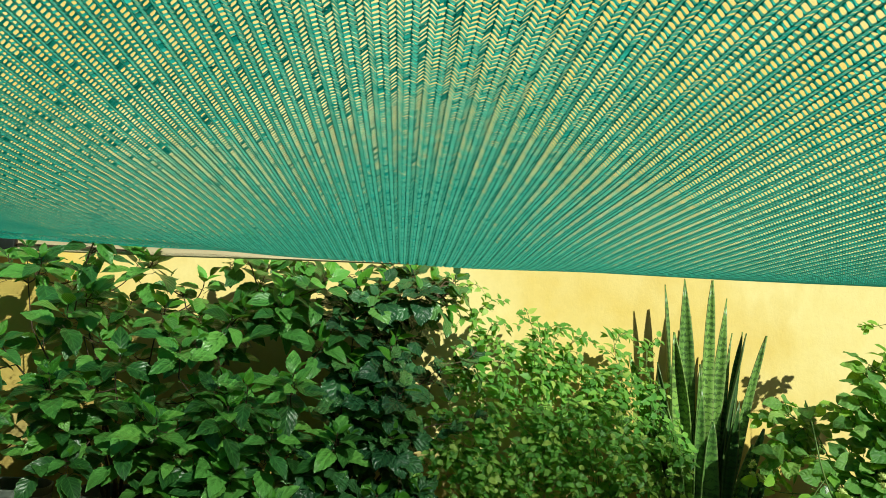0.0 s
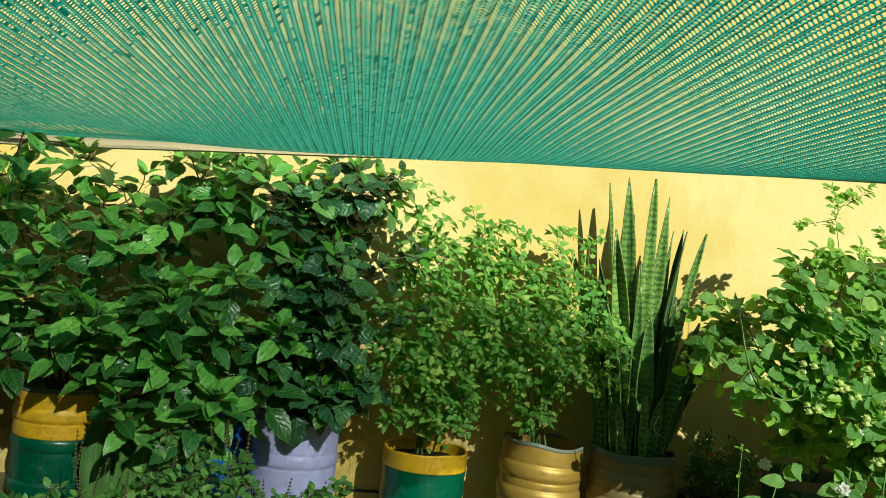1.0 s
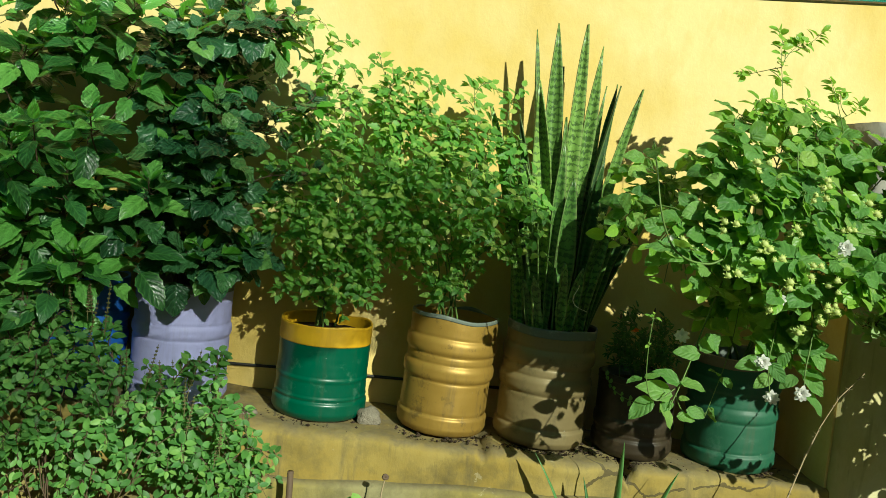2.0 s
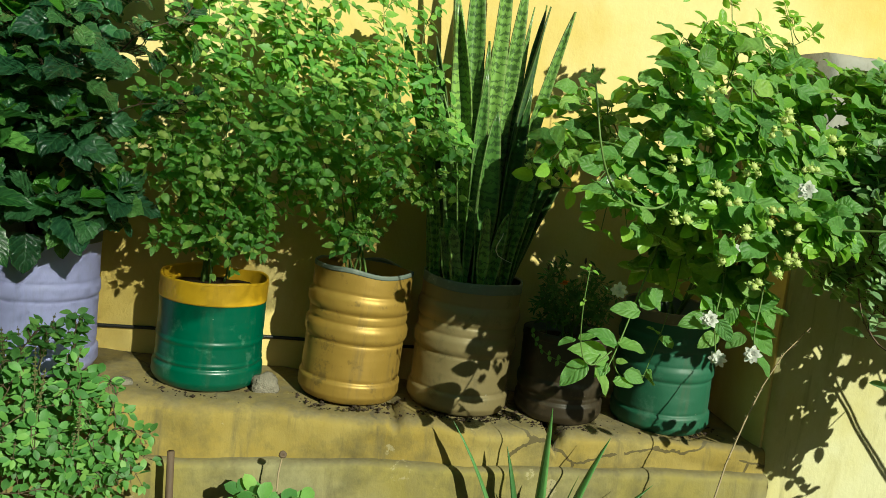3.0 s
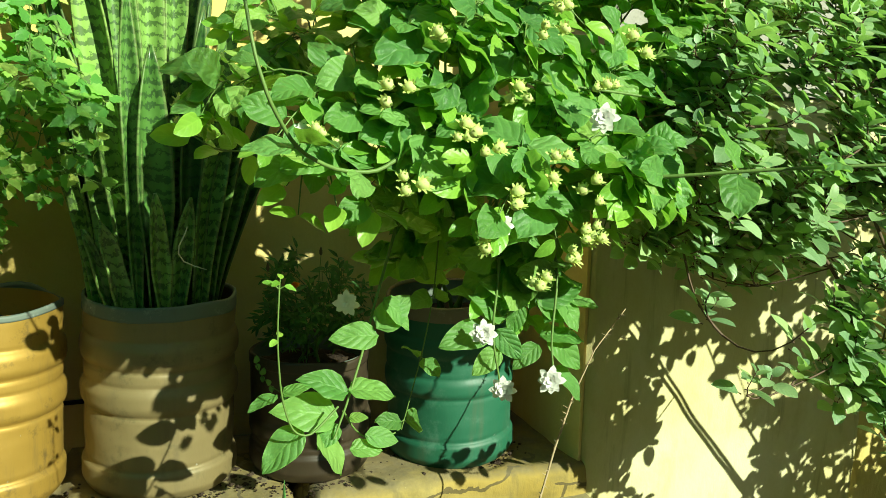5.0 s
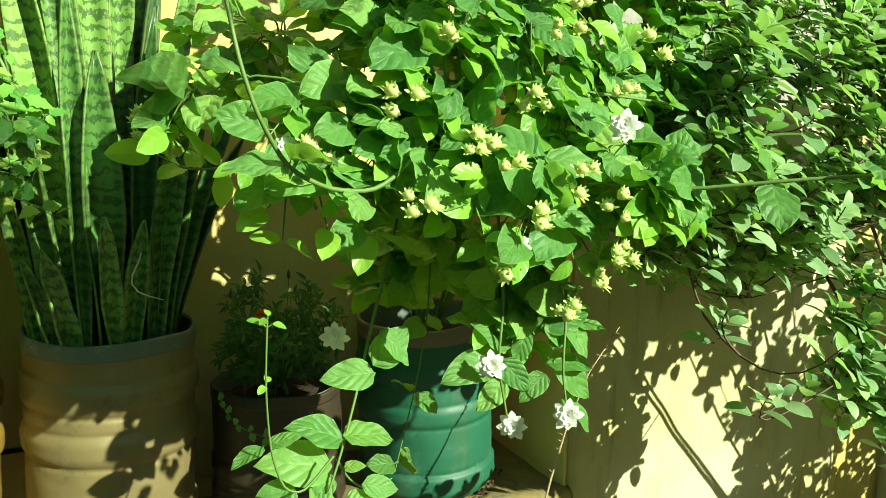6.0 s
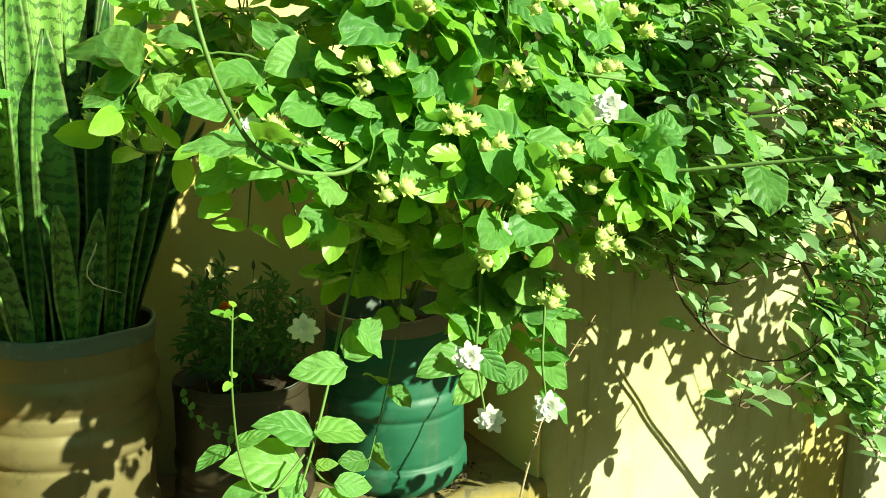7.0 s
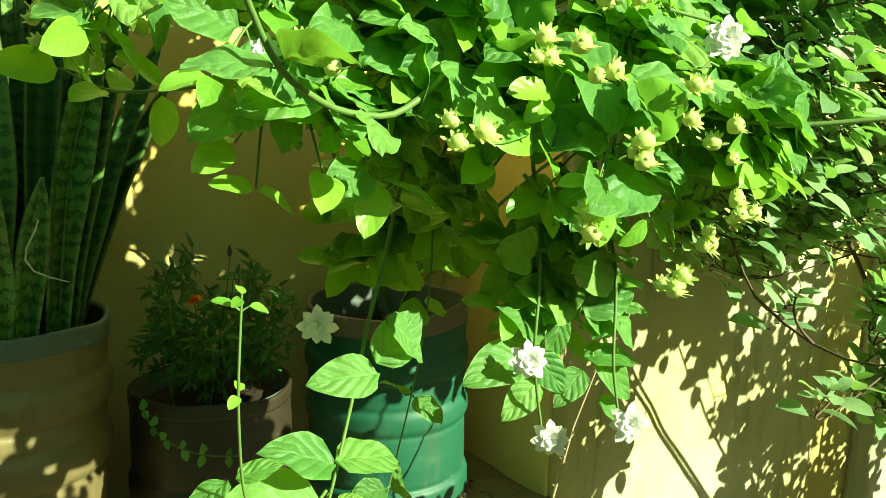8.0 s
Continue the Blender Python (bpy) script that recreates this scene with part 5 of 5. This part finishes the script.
def dry_stem():
    thing = empty("dry_seed_stalk", (0.38, 2.38, 0.0), "withered brown stalk with a dried seed head", "stalk")
    v, f = tube([(0, 0, 0), (-0.006, 0, 0.25), (-0.004, 0, 0.40), (0.002, 0, 0.438)], [0.003, 0.0026, 0.0022, 0.0018], 6)
    link_mesh("stem", v, f, S_DRY, thing)
    v, f = lathe([(0.0005, -0.008), (0.006, -0.004), (0.0095, 0.003), (0.008, 0.008), (0.004, 0.006), (0.0005, 0.004)], 10, 0.3, 4)
    ob = link_mesh("seed_head", v, f, S_WOOD, thing)
    ob.location = (0.002, 0, 0.444)
    ob.rotation_euler = (0.9, 0.4, 0)


dry_stem()
small_bush("weed", (0.36, 2.34, 0.10), [((0.36, 2.34, 0.32), (0.09, 0.06, 0.07))], 22, "low broad-leaved green weed at the foot of the ledge", "weed",
           [blade(1, 0.75, 5, 2, 0.5, 0.6, 0.3, 0.2, 0.0, 0.0, i) for i in range(2)], L_BAS, S_GREEN, 93, 0.045, 0.03, 4)
small_bush("weed", (-1.45, 2.33, 0.0), [((-1.45, 2.33, 0.72), (0.20, 0.12, 0.14))], 60, "small leafy weed beside the grey pot", "weed", BAS, L_BAS, S_WOOD, 94, 0.040, 0.02, 6)


def broad_blades():
    thing = empty("broad_leaved_plant", (-0.77, 2.60, ledge_z(-0.77)), "stubby pale green strap leaves between two pots", "plant")
    for k, (x, y, lean, length, width, turn) in enumerate([(-0.045, -0.07, -4, 0.29, 0.085, 8), (0.035, -0.06, 14, 0.26, 0.085, -10), (0.0, -0.02, 2, 0.24, 0.07, 0)]):
        v, f, uv = blade(length, width, 10, 4, 0.35, 0.40, 0.12, 0.25, 0, 0.02, k)
        ob = link_mesh("leaf", v, f, L_BLADE, thing, uv)
        ob.matrix_basis = pose(x, y, 0.0, 0, lean, turn) @ pose(0, 0, 0, 84, 0, 0)
        mod = ob.modifiers.new("thickness", "SOLIDIFY")
        mod.thickness = 0.003


broad_blades()


# ---- marigold flower and trailing weed in the dark pot ----
def marigold_flower():
    thing = empty("marigold_flower", (1.087, 2.60, 0.70), "single small orange marigold flower on a thin stalk", "flower")
    v, f = tube([(0.02, 0.02, 0), (0.01, 0.01, 0.08), (0, 0, 0.155)], [0.0013, 0.0012, 0.001], 5)
    link_mesh("stalk", v, f, S_GREEN, thing)
    m = Mesh()
    rng = random.Random(2)
    for ring, (n, r, tilt) in enumerate(((10, 0.016, 8), (9, 0.013, 38), (7, 0.009, 65))):
        for i in range(n):
            q, g, _ = petal(r, 0.010, 0.3)
            mt = pose(0, 0, 0.157 + ring * 0.001, 0, 0, 360 / n * i + rng.uniform(-10, 10)) @ pose(0, 0, 0, tilt, 0, 0)
            m.add([mt @ Vector(p) for p in q], g)
    m.link("petals", F_ORANGE, thing)
    for dx, dz in ((-0.05, 0.19), (0.05, 0.215)):
        v, f = tube([(dx * 0.5, 0.02, 0), (dx * 0.9, 0.01, dz * 0.6), (dx, 0, dz)], [0.001, 0.0009, 0.0008], 4)
        link_mesh("stalk", v, f, S_GREEN, thing)
        v, f = lathe([(0.0005, 0), (0.003, 0.004), (0.0032, 0.010), (0.0015, 0.016), (0.0003, 0.018)], 7)
        ob = link_mesh("seed_bud", v, f, S_WOOD, thing)
        ob.location = (dx, 0, dz)


marigold_flower()


def trailing_weed():
    thing = empty("trailing_weed", (1.03, 2.58, 0.70), "thin trailing weed hanging over the rim of the dark pot", "weed")
    pts = curve_points((-0.02, 0.02, 0.03), (-0.02, -0.05, -0.03), (0.09, -0.055, -0.045), 12)
    v, f = tube(pts, [0.0011] * 13, 4)
    link_mesh("stem", v, f, S_GREEN, thing)
    rng = random.Random(17)
    me = leaf_data("small_leaf", L_BAS, dict(length=1, width=0.7, rows=4, cols=2, bend=0.3, fold=0.2))
    for i in range(1, 13, 2):
        for sgn in (1, -1):
            ob = new("leaf", me)
            ob.parent = thing
            ob.matrix_basis = leaf_pose(pts[i], (rng.uniform(-0.4, 0.4), -0.3, sgn * 0.8), (0.2, -1, 0.4), rng.uniform(0.013, 0.019))


trailing_weed()

# ---- fittings ----
stalk("wall_cable", [(-0.75, WALL_Y - 0.006, 0.600), (-0.3, WALL_Y - 0.006, 0.602), (0.0, WALL_Y - 0.006, 0.601), (0.35, WALL_Y - 0.006, 0.595), (0.75, WALL_Y - 0.006, 0.590)], [0.005] * 5, BLACK, "thin black cable running along the foot of the wall", "cable", 8)


def weave_material():
    m = Nodes("tan_webbing", 0.8, 0, 0.2)
    uv = m.coords()
    w = m.noise(260, 3, 0.7, uv, (1, 1, 1))
    m.color(m.mix(w, (0.50, 0.38, 0.23), (0.68, 0.56, 0.38)))
    m.bump(w, 0.8, 0.003)
    return m.mat


def net_hem():
    thing = empty("net_hem", (0, 0, 0), "tan webbing hem and rope along the edge of the shade net", "hem")
    m = Mesh()
    n = 80
    for i in range(n + 1):
        x = -1.75 + 2.97 * i / n
        w = 0.045 * max(0.0, 1 - 1.5 * i / n) ** 0.8 + 0.010 * max(0.0, 1 - i / n) + 0.002
        e = net_edge(x) + 0.006 * math.sin(x * 9)
        z = net_z(x, e)
        for dy, dz in ((0.004, 0.006), (0.012, 0.002), (0.012, -w), (0.008, -w - 0.003), (0.002, -w)):
            m.v.append((x, e + dy, z + dz))
    for i in range(n):
        for k in range(4):
            a = i * 5 + k
            m.f.append((a, a + 5, a + 6, a + 1))
    m.link("webbing", weave_material(), thing)
    pts = []
    for i in range(40):
        x = -1.75 + 0.8 * i / 39
        e = net_edge(x) + 0.006 * math.sin(x * 9)
        pts.append((x, e + 0.004, net_z(x, e) - 0.030))
    v, f = tube(pts, [0.003] * 40, 6)
    link_mesh("rope", v, f, S_WOOD, thing)


net_hem()


def clip():
    x = -1.50
    e = net_edge(x)
    thing = empty("net_clip", (x, e - 0.005, net_z(x, e) - 0.01), "black plastic clip holding the net's edge", "clip")
    part("jaw", box_mesh(-0.045, 0.035, -0.018, 0.018, -0.045, 0.008, 0.005), BLACK, thing)
    part("lever", box_mesh(-0.05, 0.07, -0.012, 0.012, 0.012, 0.022, 0.004), BLACK, thing)
    v, f = tube([(-0.02, -0.025, 0.0), (-0.02, 0.025, 0.0)], [0.008, 0.008], 10)
    link_mesh("pin", v, f, BLACK, thing)


clip()
